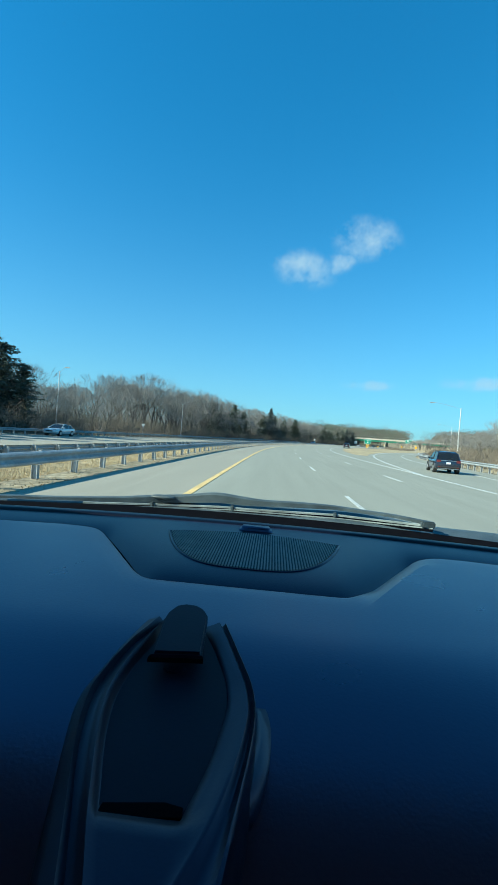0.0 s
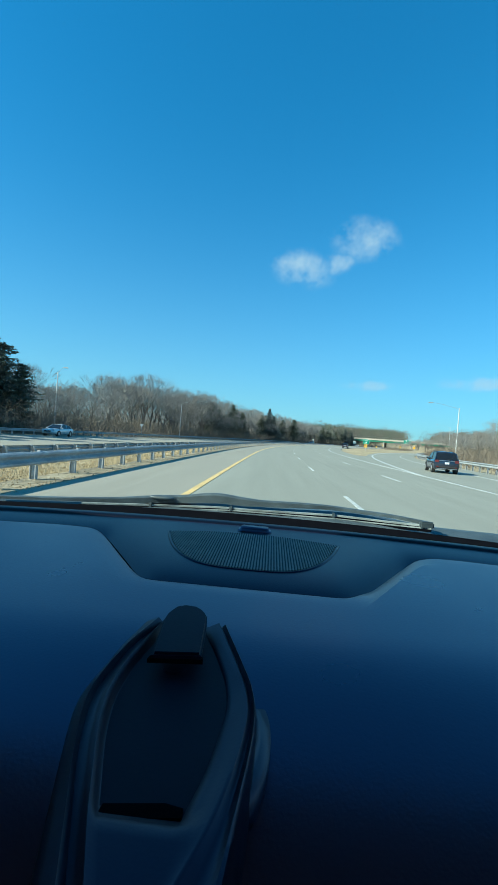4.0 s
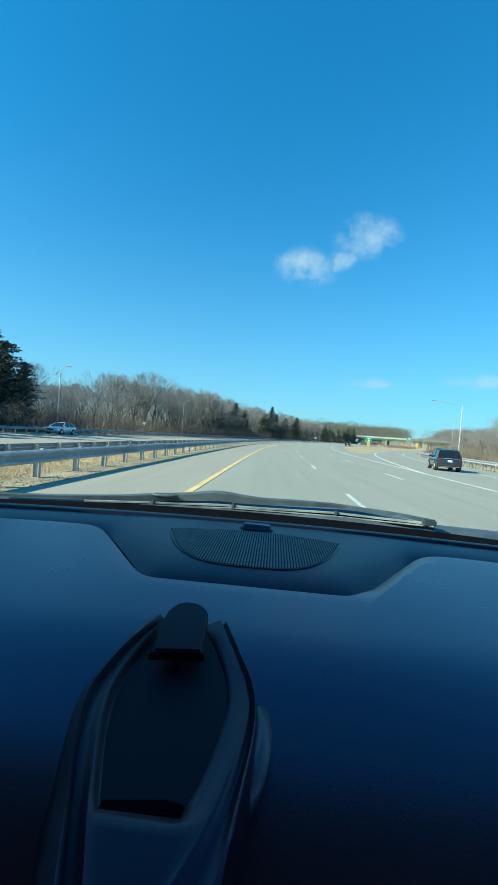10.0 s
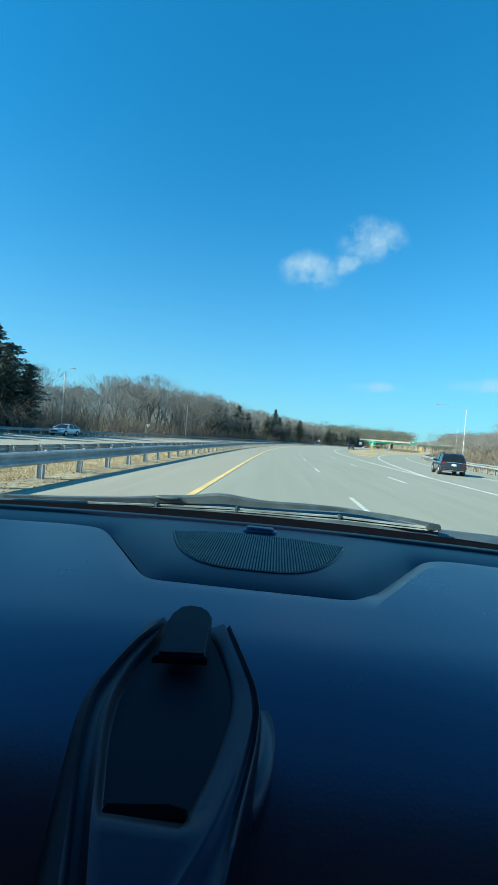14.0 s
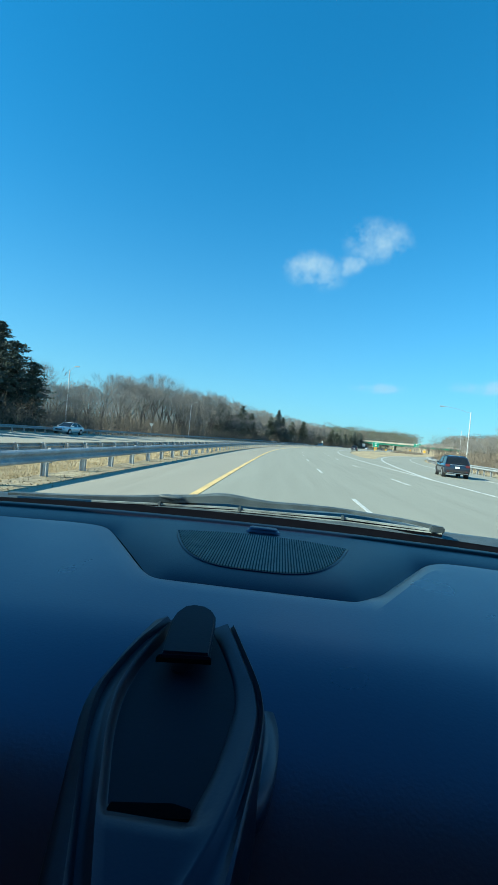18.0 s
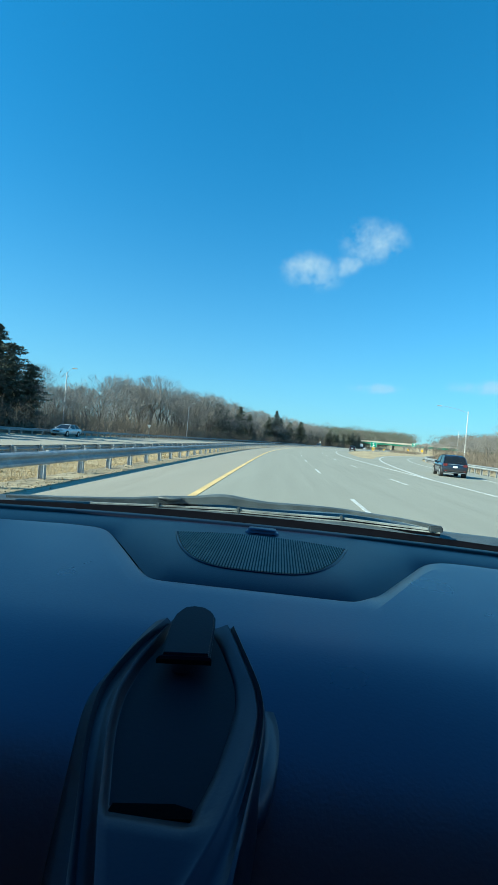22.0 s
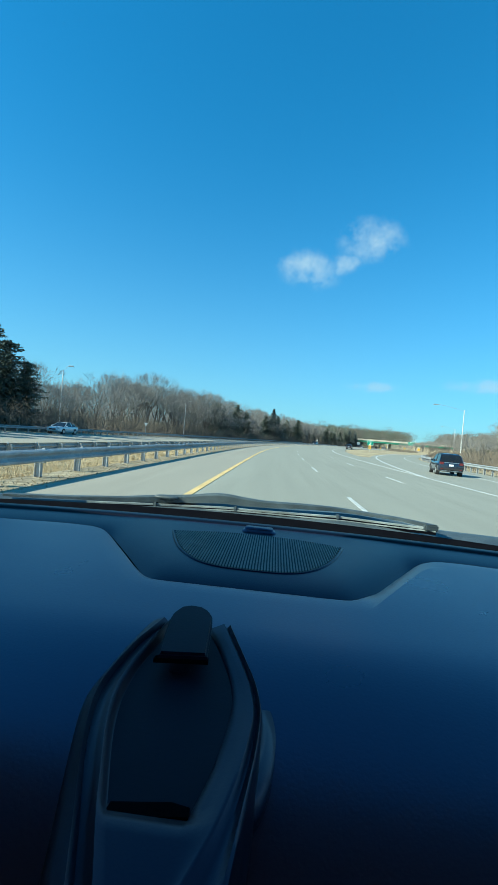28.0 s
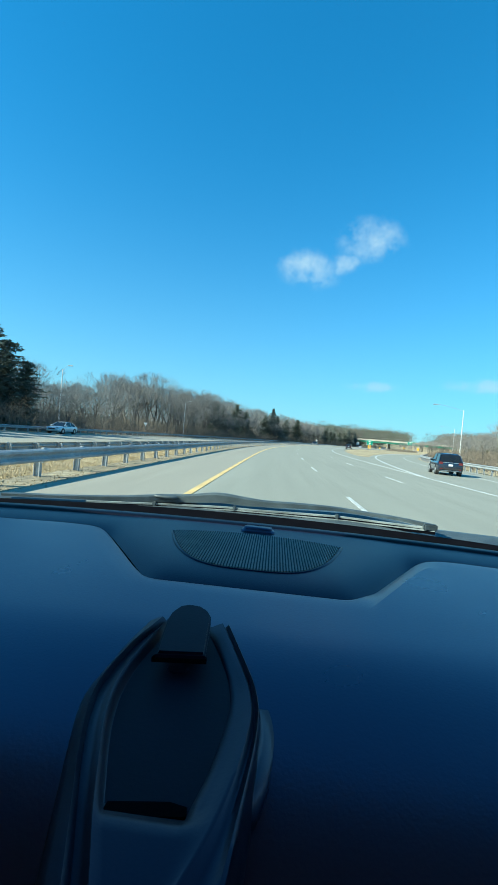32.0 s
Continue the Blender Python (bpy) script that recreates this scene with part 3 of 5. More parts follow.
# how steeply each line of the wiper falls below the eye, metres a metre
ARM_TOP = [(-0.64, 0.1905), (-0.50, 0.181), (-0.437, 0.1754), (-0.364, 0.1687), (-0.309, 0.1605), (-0.25, 0.1540), (-0.197, 0.1485), (-0.148, 0.1395), (-0.112, 0.1385), (-0.076, 0.1425), (-0.019, 0.1468), (0.079, 0.1445), (0.162, 0.1449), (0.30, 0.1535), (0.40, 0.166)]
ARM_LOW = [(-0.64, 0.198), (-0.50, 0.189), (-0.363, 0.181), (-0.261, 0.173), (-0.117, 0.1613), (-0.06, 0.164), (0.08, 0.1566), (0.163, 0.1543), (0.30, 0.1614), (0.40, 0.176)]
SPINE = [(-0.50, 0.195), (-0.289, 0.1812), (-0.116, 0.1721), (-0.045, 0.1723), (0.164, 0.1676), (0.40, 0.175)]
STRIP = [(-0.45, 0.198), (-0.26, 0.1868), (-0.087, 0.1770), (0.165, 0.1756), (0.40, 0.180)]


def below(x, y, knots, r=0.016):
    return 1.35 - soft(x, knots, r) * y


armx = span(-0.62, 0.376, 0.012)
ring_y = [(x, wiper_y(x)) for x in armx]
part("arm", sweep([(x, y, (below(x, y, ARM_TOP) + below(x, y, ARM_LOW)) / 2) for x, y in ring_y], [0.020 - 0.006 * smoothstep(0, 0.37, x) for x in armx], [below(x, y, ARM_TOP) - below(x, y, ARM_LOW) for x, y in ring_y]), WIPER, wiper, "grey weathered wiper arm")


def blade_y(x):
    return wiper_y(x) - 0.014


def run(name, x0, x1, knots, back, up, wide, tall, material, label=""):
    bx = span(x0, x1, 0.02)
    part(name, sweep([(x, blade_y(x) - back, below(x, blade_y(x) - back, knots) + up) for x in bx], [wide] * len(bx), [tall] * len(bx)), material, wiper, label)


run("blade", -0.44, 0.376, SPINE, 0.0, 0.0, 0.005, 0.0048, WIPER_PALE, "pale blade spine, its glint in the colour")
run("rubber_strip", -0.44, 0.376, SPINE, 0.002, -0.0042, 0.004, 0.0032, BLACK)
run("lower_spine", -0.30, 0.376, STRIP, 0.003, 0.0, 0.004, 0.0030, WIPER_PALE)
run("lower_rubber", -0.40, 0.376, STRIP, 0.004, -0.0045, 0.005, 0.0060, BLACK)
for x in (-0.285, -0.087, 0.165):
    zc = below(x, blade_y(x), SPINE)
    part("clip", box(x - 0.004, x + 0.004, blade_y(x) - 0.006, blade_y(x) + 0.006, zc - 0.006, zc + 0.006, 0.0015), WIPER, wiper)
zc = below(0.37, blade_y(0.37), SPINE)
part("end_clip", box(0.352, 0.383, blade_y(0.37) - 0.006, blade_y(0.37) + 0.008, zc - 0.006, zc + 0.010, 0.003), WIPER, wiper)
cap = bmesh.new()
bmesh.ops.create_uvsphere(cap, u_segments=20, v_segments=10, radius=1.0, matrix=M4.Translation((-0.262, 1.026, 1.1850)) @ Matrix.Diagonal((0.032, 0.011, 0.0060, 1)))
part("pivot_cap", cap, WIPER, wiper, smooth=True)


def section_box(y, wd, z0, z1):
    return [(-wd, y, z0), (wd, y, z0), (wd, y, z1 - 0.1), (wd - 0.1, y, z1), (-wd + 0.1, y, z1), (-wd, y, z1 - 0.1)]


# unseen cabin shell added round the camera: shades the dash, openings admit light
cabin = new("cabin_wall")
tagged(cabin, "unseen fabric-lined cabin shell added round the camera", "car cabin", kind="structure")
part("roof", box(-0.80, 0.80, -1.8, 0.392, 1.80, 1.84), HEADLINER, cabin)
FOOT, TOP = (0.83, 1.16), (0.40, 1.80)   # the windscreen pillars, seen from the side


def side_slab(x0, x1, outline_):
    return loft([[(x0, a, b) for a, b in outline_], [(x1, a, b) for a, b in outline_]])


# left front closed, with no opening, to keep the sun off the dash
part("side_wall", side_slab(-0.82, -0.77, [(-0.5, 0.35), (0.83, 0.35), FOOT, TOP, (-0.5, 1.80)]), HEADLINER, cabin)
part("side_wall", box(-0.82, -0.77, -1.8, -0.502, 0.35, 1.25), HEADLINER, cabin)
part("side_wall", box(-0.82, -0.77, -1.8, -0.502, 1.70, 1.80), HEADLINER, cabin)
part("side_wall", box(-0.82, -0.77, -1.8, -1.6, 1.252, 1.698), HEADLINER, cabin)
# right front left open so that sky light comes in from that side
part("side_wall", side_slab(0.77, 0.82, [(-1.8, 0.35), (0.83, 0.35), FOOT, (0.80, 1.20), (-1.8, 1.20)]), HEADLINER, cabin)
part("side_wall", box(0.77, 0.82, -1.8, -0.25, 1.202, 1.80), HEADLINER, cabin)
part("side_wall", box(0.77, 0.82, -0.25, 0.45, 1.70, 1.80), HEADLINER, cabin)
part("side_wall", side_slab(0.77, 0.82, [(0.70, 1.202), (0.80, 1.202), (0.468, 1.698), (0.40, 1.698)]), HEADLINER, cabin)
part("rear_wall", box(-0.77, 0.77, -1.85, -1.8, 0.35, 1.22), HEADLINER, cabin)
part("rear_wall", box(-0.77, 0.77, -1.85, -1.8, 1.68, 1.80), HEADLINER, cabin)
for sx in (-1, 1):
    part("rear_pillar", box(sx * 0.70 - 0.07, sx * 0.70 + 0.07, -1.85, -1.8, 1.222, 1.678), HEADLINER, cabin)
part("rear_window", box(-0.63, 0.63, -1.835, -1.830, 1.222, 1.678), GLASS, cabin, "unseen rear window added to light the dash").visible_shadow = False
for sx in (-0.78, 0.78):
    for wy in (-1.25, 1.45):
        part("tyre", rod((sx - 0.1, wy, 0.34), (sx + 0.1, wy, 0.34), 0.34, None, 24), TYRE, cabin)
part("nose", loft([section_box(1.0, 0.78, 0.40, 1.02), section_box(1.6, 0.78, 0.34, 0.98), section_box(2.05, 0.70, 0.40, 0.80)]), HOOD, cabin)
part("roof_skin", box(-0.81, 0.81, -1.84, 0.40, 1.842, 1.86, 0.006), HOOD, cabin)
for sx in (-1, 1):
    part("door_skin", box(sx * 0.835 - 0.012, sx * 0.835 + 0.012, -1.84, 0.98, 0.32, 1.16, 0.006), HOOD, cabin)
    part("side_window", box(sx * 0.828 - 0.005, sx * 0.828 + 0.005, -0.5 if sx < 0 else -1.6, 0.45 if sx < 0 else -0.25, 1.18, 1.74), CAR_GLASS, cabin)
part("tailgate_skin", box(-0.80, 0.80, -1.88, -1.855, 0.36, 1.22, 0.006), HOOD, cabin)
part("tailgate_top", box(-0.80, 0.80, -1.88, -1.855, 1.68, 1.84, 0.006), HOOD, cabin)
part("cabin_floor", box(-0.77, 0.77, -1.8, 0.9, 0.30, 0.35), HEADLINER, cabin)

# phone holder standing on the dash
holder = thing("phone_holder", 0, 0, 0, 0, "black plastic phone holder with a padded spring clamp on the dash", "phone holder")
HOLDER_Z = 1.190


# the cradle's lines seen from above: outer edge, groove, inner crest on either side (y, x)
OUT_LEFT = [(0.08, -0.052), (0.137, -0.0694), (0.161, -0.0772), (0.193, -0.0876), (0.2115, -0.0935), (0.234, -0.1004), (0.2506, -0.1029), (0.278, -0.1013), (0.311, -0.0994), (0.348, -0.0944), (0.37, -0.0910)]
GROOVE_LEFT = [(0.08, -0.034), (0.139, -0.0574), (0.176, -0.0723), (0.198, -0.0814), (0.2236, -0.0898), (0.251, -0.0958), (0.278, -0.0953), (0.313, -0.0912), (0.3426, -0.0830), (0.37, -0.0760)]
IN_LEFT = [(0.08, -0.026), (0.139, -0.0480), (0.1695, -0.0603), (0.19, -0.0671), (0.207, -0.0732), (0.228, -0.0794), (0.2534, -0.0841), (0.2854, -0.0841), (0.340, -0.0770), (0.37, -0.0720)]
IN_RIGHT = [(0.08, -0.052), (0.140, -0.0285), (0.160, -0.0255), (0.174, -0.0248), (0.201, -0.0178), (0.2254, -0.0146), (0.2567, -0.0124), (0.2824, -0.0170), (0.319, -0.0297), (0.3475, -0.0417), (0.37, -0.0470)]
RIDGE_RIGHT = [(0.08, -0.044), (0.1449, -0.0209), (0.167, -0.0120), (0.19, -0.0062), (0.2155, -0.0021), (0.2432, 0.0006), (0.269, -0.0033), (0.3017, -0.0136), (0.3526, -0.0303), (0.37, -0.0360)]
OUT_RIGHT = [(0.08, -0.012), (0.1471, -0.0039), (0.174, -0.0010), (0.2133, 0.0036), (0.2305, 0.0047), (0.2503, 0.0047), (0.273, 0.0009), (0.3066, -0.0098), (0.360, -0.0272), (0.37, -0.0300)]
hy = span(0.092, 0.3545, 0.005)
rings = []
for y in hy:
    a, g, b, c, e, d = (soft(y, k) for k in (OUT_LEFT, GROOVE_LEFT, IN_LEFT, IN_RIGHT, RIDGE_RIGHT, OUT_RIGHT))
    f = smoothstep(0.169, 0.174, y)
    sunk = -0.0012 - 0.0050 * f
    w = b - 0.0028
    left = [(a - 0.003, -0.075), (a - 0.0006, -0.0060), (a, -0.0044), (a + 0.30 * (g - a), -0.0026), (a + 0.58 * (g - a), -0.0008), (a + 0.72 * (g - a), 0.0), (a + 0.86 * (g - a), -0.0016), (g, -0.0040),
            (g + 0.35 * (w - g), -0.0032), (g + 0.68 * (w - g), -0.0016), (g + 0.90 * (w - g), -0.0002), (w, 0.0002), (w + 0.0010, -0.0002 - 0.0004 * f), (w + 0.0024, -0.0006 - 0.0018 * f), (b + 0.0012, -0.0011 - 0.0042 * f), (b + 0.0022, sunk)]
    right = [(c - 0.0006, sunk), (c, -0.0012 - 0.0040 * f), (c + 0.3 * (e - c), -0.0012 - 0.0028 * f), (c + 0.6 * (e - c), -0.0010 - 0.0012 * f), (c + 0.88 * (e - c), -0.0004), (e, 0.0), (e + 0.08 * (d - e), -0.0004), (e + 0.30 * (d - e), -0.0028), (e + 0.50 * (d - e), -0.0032),
             (e + 0.72 * (d - e), -0.0018), (e + 0.88 * (d - e), -0.0002), (d, -0.0008), (d + 0.0008, -0.0040), (d + 0.003, -0.075)]
    rings.append([(px, y, HOLDER_Z + pz) for px, pz in left + right])
body_part = part("body", loft(rings), PLASTIC, holder, "grooved and rimmed black plastic cradle", True)
body_part.data.set_sharp_from_angle(angle=radians(50))
face = []
for y in span(0.1785, 0.352, 0.006):
    b, c = soft(y, IN_LEFT) + 0.0005, soft(y, IN_RIGHT) - 0.0005
    face.append([(c + (b - c) * t, y, HOLDER_Z - 0.0060) for t in span(0, 1, 0.25)])
grid("face", face, FACE, holder, "matt sunken face of the cradle")
part("slot", slab([(-0.0612, 0.1705), (-0.0240, 0.1760), (-0.0245, 0.1815), (-0.0330, 0.1830), (-0.0600, 0.1790)], 1.178, 1.1850, 0.0004), BLACK, holder, "dark slot")
clamp = slab([(-0.0690, 0.2800), (-0.0352, 0.2850), (-0.0391, 0.3340), (-0.0410, 0.3470), (-0.0455, 0.3575), (-0.0526, 0.3640), (-0.0629, 0.3652), (-0.0705, 0.3600), (-0.0742, 0.3480), (-0.0744, 0.3340)], 1.1950, 1.1990, 0.0018)
part("clamp_pad", clamp, PLASTIC_PAD, holder, "rubber-faced upper clamp")
# black strip added for the unlit front face of the clamp
part("clamp_lip", slab([(-0.0715, 0.2795), (-0.0340, 0.2848), (-0.0345, 0.2880), (-0.0710, 0.2830)], 1.1918, 1.1958, 0.0008), BLACK, holder, "black strip for the clamp's shaded front")
part("clamp_stem", box(-0.064, -0.048, 0.315, 0.350, 1.180, 1.196, 0.001), PLASTIC, holder)
knob = slab([(-0.010 + (0.0252 * math.sin(a) ** 0.75 if math.sin(a) > 1e-6 else 0.0), 0.2515 - 0.0460 * math.cos(a)) for a in span(0, math.pi, 0.16)], 1.140, 1.1790, 0.010)
part("side_knob", knob, KNOB_LIT, holder, "rounded side release lever", True)
part("thumb_rest", slab([(-0.0548 + 0.0082 * math.cos(t), 0.2905 + 0.0085 * math.sin(t)) for t in span(math.pi, 2 * math.pi, 0.3)], 1.182, 1.1852, 0.0007), PLASTIC_PAD, holder)

# ---- guardrails ----
WAVE = [(0.0, 0.47), (0.03, 0.48), (0.08, 0.505), (0.083, 0.55), (0.012, 0.60), (0.0, 0.625), (0.012, 0.65), (0.083, 0.70), (0.08, 0.745), (0.03, 0.77), (0.0, 0.78)]


def guardrail(s0, s1, off, side, label, lift=0.0, group="highway guardrails"):
    """A W-beam on I-posts; side 1 faces right of the road, -1 left."""
    o = off if callable(off) else (lambda s: off)
    base = spot(s0, o(s0))
    rail = thing("guardrail", base.x, base.y, base.z, 0, label, "guardrail", group)
    inv = M4.Translation(-base)
    ring = WAVE + [(a - 0.006, b) for a, b in reversed(WAVE)]
    n = max(1, round((s1 - s0) / 3.81))
    for k in range(n):
        a, b = s0 + (s1 - s0) * k / n, s0 + (s1 - s0) * (k + 1) / n
        rings = []
        for s in (a, (a + b) / 2, b + 0.03):
            p = ground_z(s, o(s)) + lift
            q = at(s, o(s))
            hx = LINE[round(s)][2]
            rings.append([inv @ Vector((q.x + side * (l + 0.05) * math.cos(hx), q.y - side * (l + 0.05) * math.sin(hx), p + zz)) for l, zz in ring])
        part("rail_beam", loft(rings), STEEL, rail, smooth=False)
    count = round((s1 - s0) / 1.905)
    for k in range(count + 1):
        s = min(s0 + 0.25 + 1.905 * k, s1 - 0.1)
        p = spot(s, o(s), lift)
        m = inv @ pose(p.x, p.y, p.z, 0, 0, head(s) + (0 if side > 0 else 180))
        post = piece("post", POST, POST_STEEL, rail)
        post.matrix_basis = m @ pose(0, 0, 0, random.uniform(-1, 1), random.uniform(-1, 1), random.uniform(-3, 3))
        block = piece("blockout", BLOCK, POST_STEEL, rail)
        block.matrix_basis = m
    return rail


bm = box(-0.17, -0.158, -0.05, 0.05, -0.5, 0.76)
add_box(bm, -0.032, -0.02, -0.05, 0.05, -0.5, 0.76)
add_box(bm, -0.16, -0.03, -0.005, 0.005, -0.5, 0.758)
POST = bpy.data.meshes.new("post")
bm.to_mesh(POST), bm.free()
bm = box(-0.02, 0.05, -0.05, 0.05, 0.45, 0.80, 0.004)
BLOCK = bpy.data.meshes.new("blockout")
bm.to_mesh(BLOCK), bm.free()

guardrail(-6, 214, RAIL, 1, "galvanised W-beam guardrail on steel posts along the median")
guardrail(4, 200, FAR_RAIL, -1, "galvanised guardrail facing the opposite carriageway across the median", -0.12)
guardrail(-5, 230, lambda s: ramp_right(s) + 0.55, -1, "weathered guardrail along the outside of the exit ramp", 0.05)
guardrail(30, 230, OPP_OUT - 0.9, 1, "low guardrail on the far side of the opposite carriageway", -0.05)
guardrail(352, 470, RAIL, 1, "guardrail in front of the bridge pier in the median")
guardrail(352, 470, 12.0, -1, "guardrail in front of the outer bridge pier")

# ---- overpass ----
BS = 405
bp = at(BS, 0)
bridge = thing("overpass_bridge", bp.x, bp.y, bp.z, head(BS) + 3, "beige concrete overpass on painted green steel girders", "bridge")
CLEAR, X0, X1, DEPTH = 5.2, -62, 50, 27.0
part("deck", box(X0, X1, 0.4, DEPTH - 0.4, CLEAR + 1.5, CLEAR + 1.75), CONCRETE_GREY, bridge)
for name, y0, y1 in (("front_parapet", 0, 0.4), ("rear_parapet", DEPTH - 0.4, DEPTH)):
    para = part(name, box(X0, X1, y0, y1, CLEAR + 1.42, CLEAR + 2.75, 0.03), CONCRETE, bridge, "stained beige concrete parapet")
    for x in span(X0 + 2, X1 - 2, 6.1):
        part("joint", box(x - 0.02, x + 0.02, y0 - 0.004, y0 + 0.01, CLEAR + 1.46, CLEAR + 2.72), CONCRETE_GREY, para)
    part("ledge", box(X0, X1, y0 - 0.02 if y0 == 0 else y0, y1 + 0.02, CLEAR + 2.74, CLEAR + 2.80), CONCRETE, para)
for k in range(10):
    y = 0.55 + (DEPTH - 1.1) * k / 9
    bm = box(X0, X1, y - 0.012, y + 0.012, CLEAR + 0.03, CLEAR + 1.45)
    add_box(bm, X0, X1, y - 0.22, y + 0.22, CLEAR, CLEAR + 0.035)
    add_box(bm, X0, X1, y - 0.2, y + 0.2, CLEAR + 1.45, CLEAR + 1.5)
    girder = part("girder", bm, GREEN_STEEL, bridge, "green painted steel girder" if k == 0 else "")
    if k == 0:
        for x in span(X0 + 1, X1 - 1, 3.6):
            part("stiffener", box(x - 0.02, x + 0.02, y - 0.16, y - 0.013, CLEAR + 0.035, CLEAR + 1.45), GREEN_STEEL, girder)
for x in span(X0 + 4, X1 - 4, 7):
    part("cross_brace", box(x - 0.06, x + 0.06, 0.6, DEPTH - 0.6, CLEAR + 0.5, CLEAR + 0.7), GREEN_STEEL, bridge)
for px in (-35.0, -7.6, 22.0):
    cap_ = part("pier_cap", box(px - 0.6, px + 0.6, 0.3, DEPTH - 0.3, CLEAR - 1.25, CLEAR - 0.02, 0.04), CONCRETE_GREY, bridge, "pale concrete pier cap")
    for k in range(8):
        y = 1.2 + (DEPTH - 2.4) * k / 7
        part("column", rod((px, y, -0.6), (px, y, CLEAR - 1.24), 0.46, None, 20), CONCRETE_GREY, cap_, smooth=False)
    part("crash_stub", box(px - 0.5, px + 0.5, -0.9, 0.3, -0.5, 1.6, 0.15), CONCRETE, bridge)
for sx, x0 in ((-1, X0 + 1.0), (1, X1 - 1.0)):
    pts = [(x0, -0.6), (x0 - sx * 12, -0.6), (x0, CLEAR + 0.2), (x0 + sx * 6, CLEAR + 1.4), (x0 + sx * 6, -0.6)]
    part("abutment", loft([[(a, -2, b) for a, b in pts], [(a, DEPTH + 2, b) for a, b in pts]]), CONCRETE_GREY, bridge, "sloped abutment")
part("fence_rail", rod((X0, 0.2, CLEAR + 4.45), (X1, 0.2, CLEAR + 4.45), 0.03), POST_STEEL, bridge)
for x in span(X0 + 1, X1 - 1, 2.6):
    part("fence_post", rod((x, 0.2, CLEAR + 2.7), (x, 0.2, CLEAR + 4.46), 0.035), POST_STEEL, bridge)

# ---- signs ----


def text(body, size, x, z, y, material, parent, name="lettering"):
    cu = bpy.data.curves.new(name, "FONT")
    cu.body, cu.size, cu.align_x, cu.align_y, cu.extrude = body, size, "CENTER", "CENTER", 0.004
    ob = new(name, cu)
    cu.materials.append(material)
    ob.parent = parent
    ob.matrix_basis = pose(x, y, z, 90, 0, 0)
    return ob


def panel(wd, ht, r=0.06):
    pts = []
    for cx, cz, a0 in ((wd / 2 - r, ht / 2 - r, 0), (-wd / 2 + r, ht / 2 - r, 90), (-wd / 2 + r, -ht / 2 + r, 180), (wd / 2 - r, -ht / 2 + r, 270)):
        pts += [(cx + r * math.cos(radians(a0 + d)), cz + r * math.sin(radians(a0 + d))) for d in (0, 45, 90)]
    return pts


def upright(points, y0, y1, z=0.0, x=0.0):
    return loft([[(x + a, y0, z + b) for a, b in points], [(x + a, y1, z + b) for a, b in points]])


def arrow(size):
    a = [(-0.5, -0.12), (0.05, -0.12), (0.05, -0.36), (0.5, 0), (0.05, 0.36), (0.05, 0.12), (-0.5, 0.12)]
    c = math.cos(radians(40))
    s_ = math.sin(radians(40))
    return [((p * c - q * s_) * size, (p * s_ + q * c) * size) for p, q in a]


e = spot(136, 17.5)
exit_sign = thing("exit_sign", e.x, e.y, e.z, head(136), "green EXIT gore sign with a white arrow on steel posts", "road sign")
part("border", upright(panel(1.83, 1.52), -0.02, 0.0, 2.75), SIGN_WHITE, exit_sign)
part("panel", upright(panel(1.75, 1.44), -0.026, -0.018, 2.75), SIGN_GREEN, exit_sign)
text("EXIT", 0.52, 0, 3.08, -0.03, SIGN_WHITE, exit_sign)
part("arrow", upright(arrow(0.75), -0.032, -0.024, 2.45), SIGN_WHITE, exit_sign)
part("back", upright(panel(1.80, 1.49), 0.0, 0.01, 2.75), SIGN_BACK, exit_sign)
part("post", box(-0.05, 0.05, 0.01, 0.09, -0.3, 3.4), POST_STEEL, exit_sign)

o_ = pose(bp.x, bp.y, bp.z, 0, 0, head(BS) + 3)
sg = o_ @ Vector((12.6, -0.75, CLEAR + 1.9))
guide = thing("guide_sign", sg.x, sg.y, sg.z, head(BS) + 3, "large green highway guide sign hung on the bridge parapet", "road sign")
part("border", upright(panel(6.1, 3.0, 0.2), -0.02, 0.0), SIGN_WHITE, guide)
part("panel", upright(panel(5.95, 2.85, 0.18), -0.028, -0.018), SIGN_GREEN, guide)
part("shield", upright(panel(1.1, 0.9, 0.1), -0.036, -0.026, 0.65, -0.9), SIGN_WHITE, guide)
text("648", 0.5, -0.9, 0.65, -0.04, SIGN_BLACK, guide)
text("NORTH", 0.5, 0.85, 0.85, -0.032, SIGN_WHITE, guide)
text("Glen Burnie", 0.72, -0.55, -0.65, -0.032, SIGN_WHITE, guide)
part("arrow", upright(arrow(0.9), -0.036, -0.026, -0.6, 2.2), SIGN_WHITE, guide)
for x in (-2.4, -0.8, 0.8, 2.4):
    part("bracket", box(x - 0.05, x + 0.05, 0.0, 0.75, -1.3, 1.2), POST_STEEL, guide)
for z_ in (-1.75, -2.05):
    part("walkway_rail", box(-2.7, 2.7, -0.9, -0.84, z_ - 0.03, z_ + 0.03), SIGN_BACK, guide)
part("walkway", box(-2.7, 2.7, -0.9, 0.7, -2.1, -2.06), SIGN_BACK, guide)


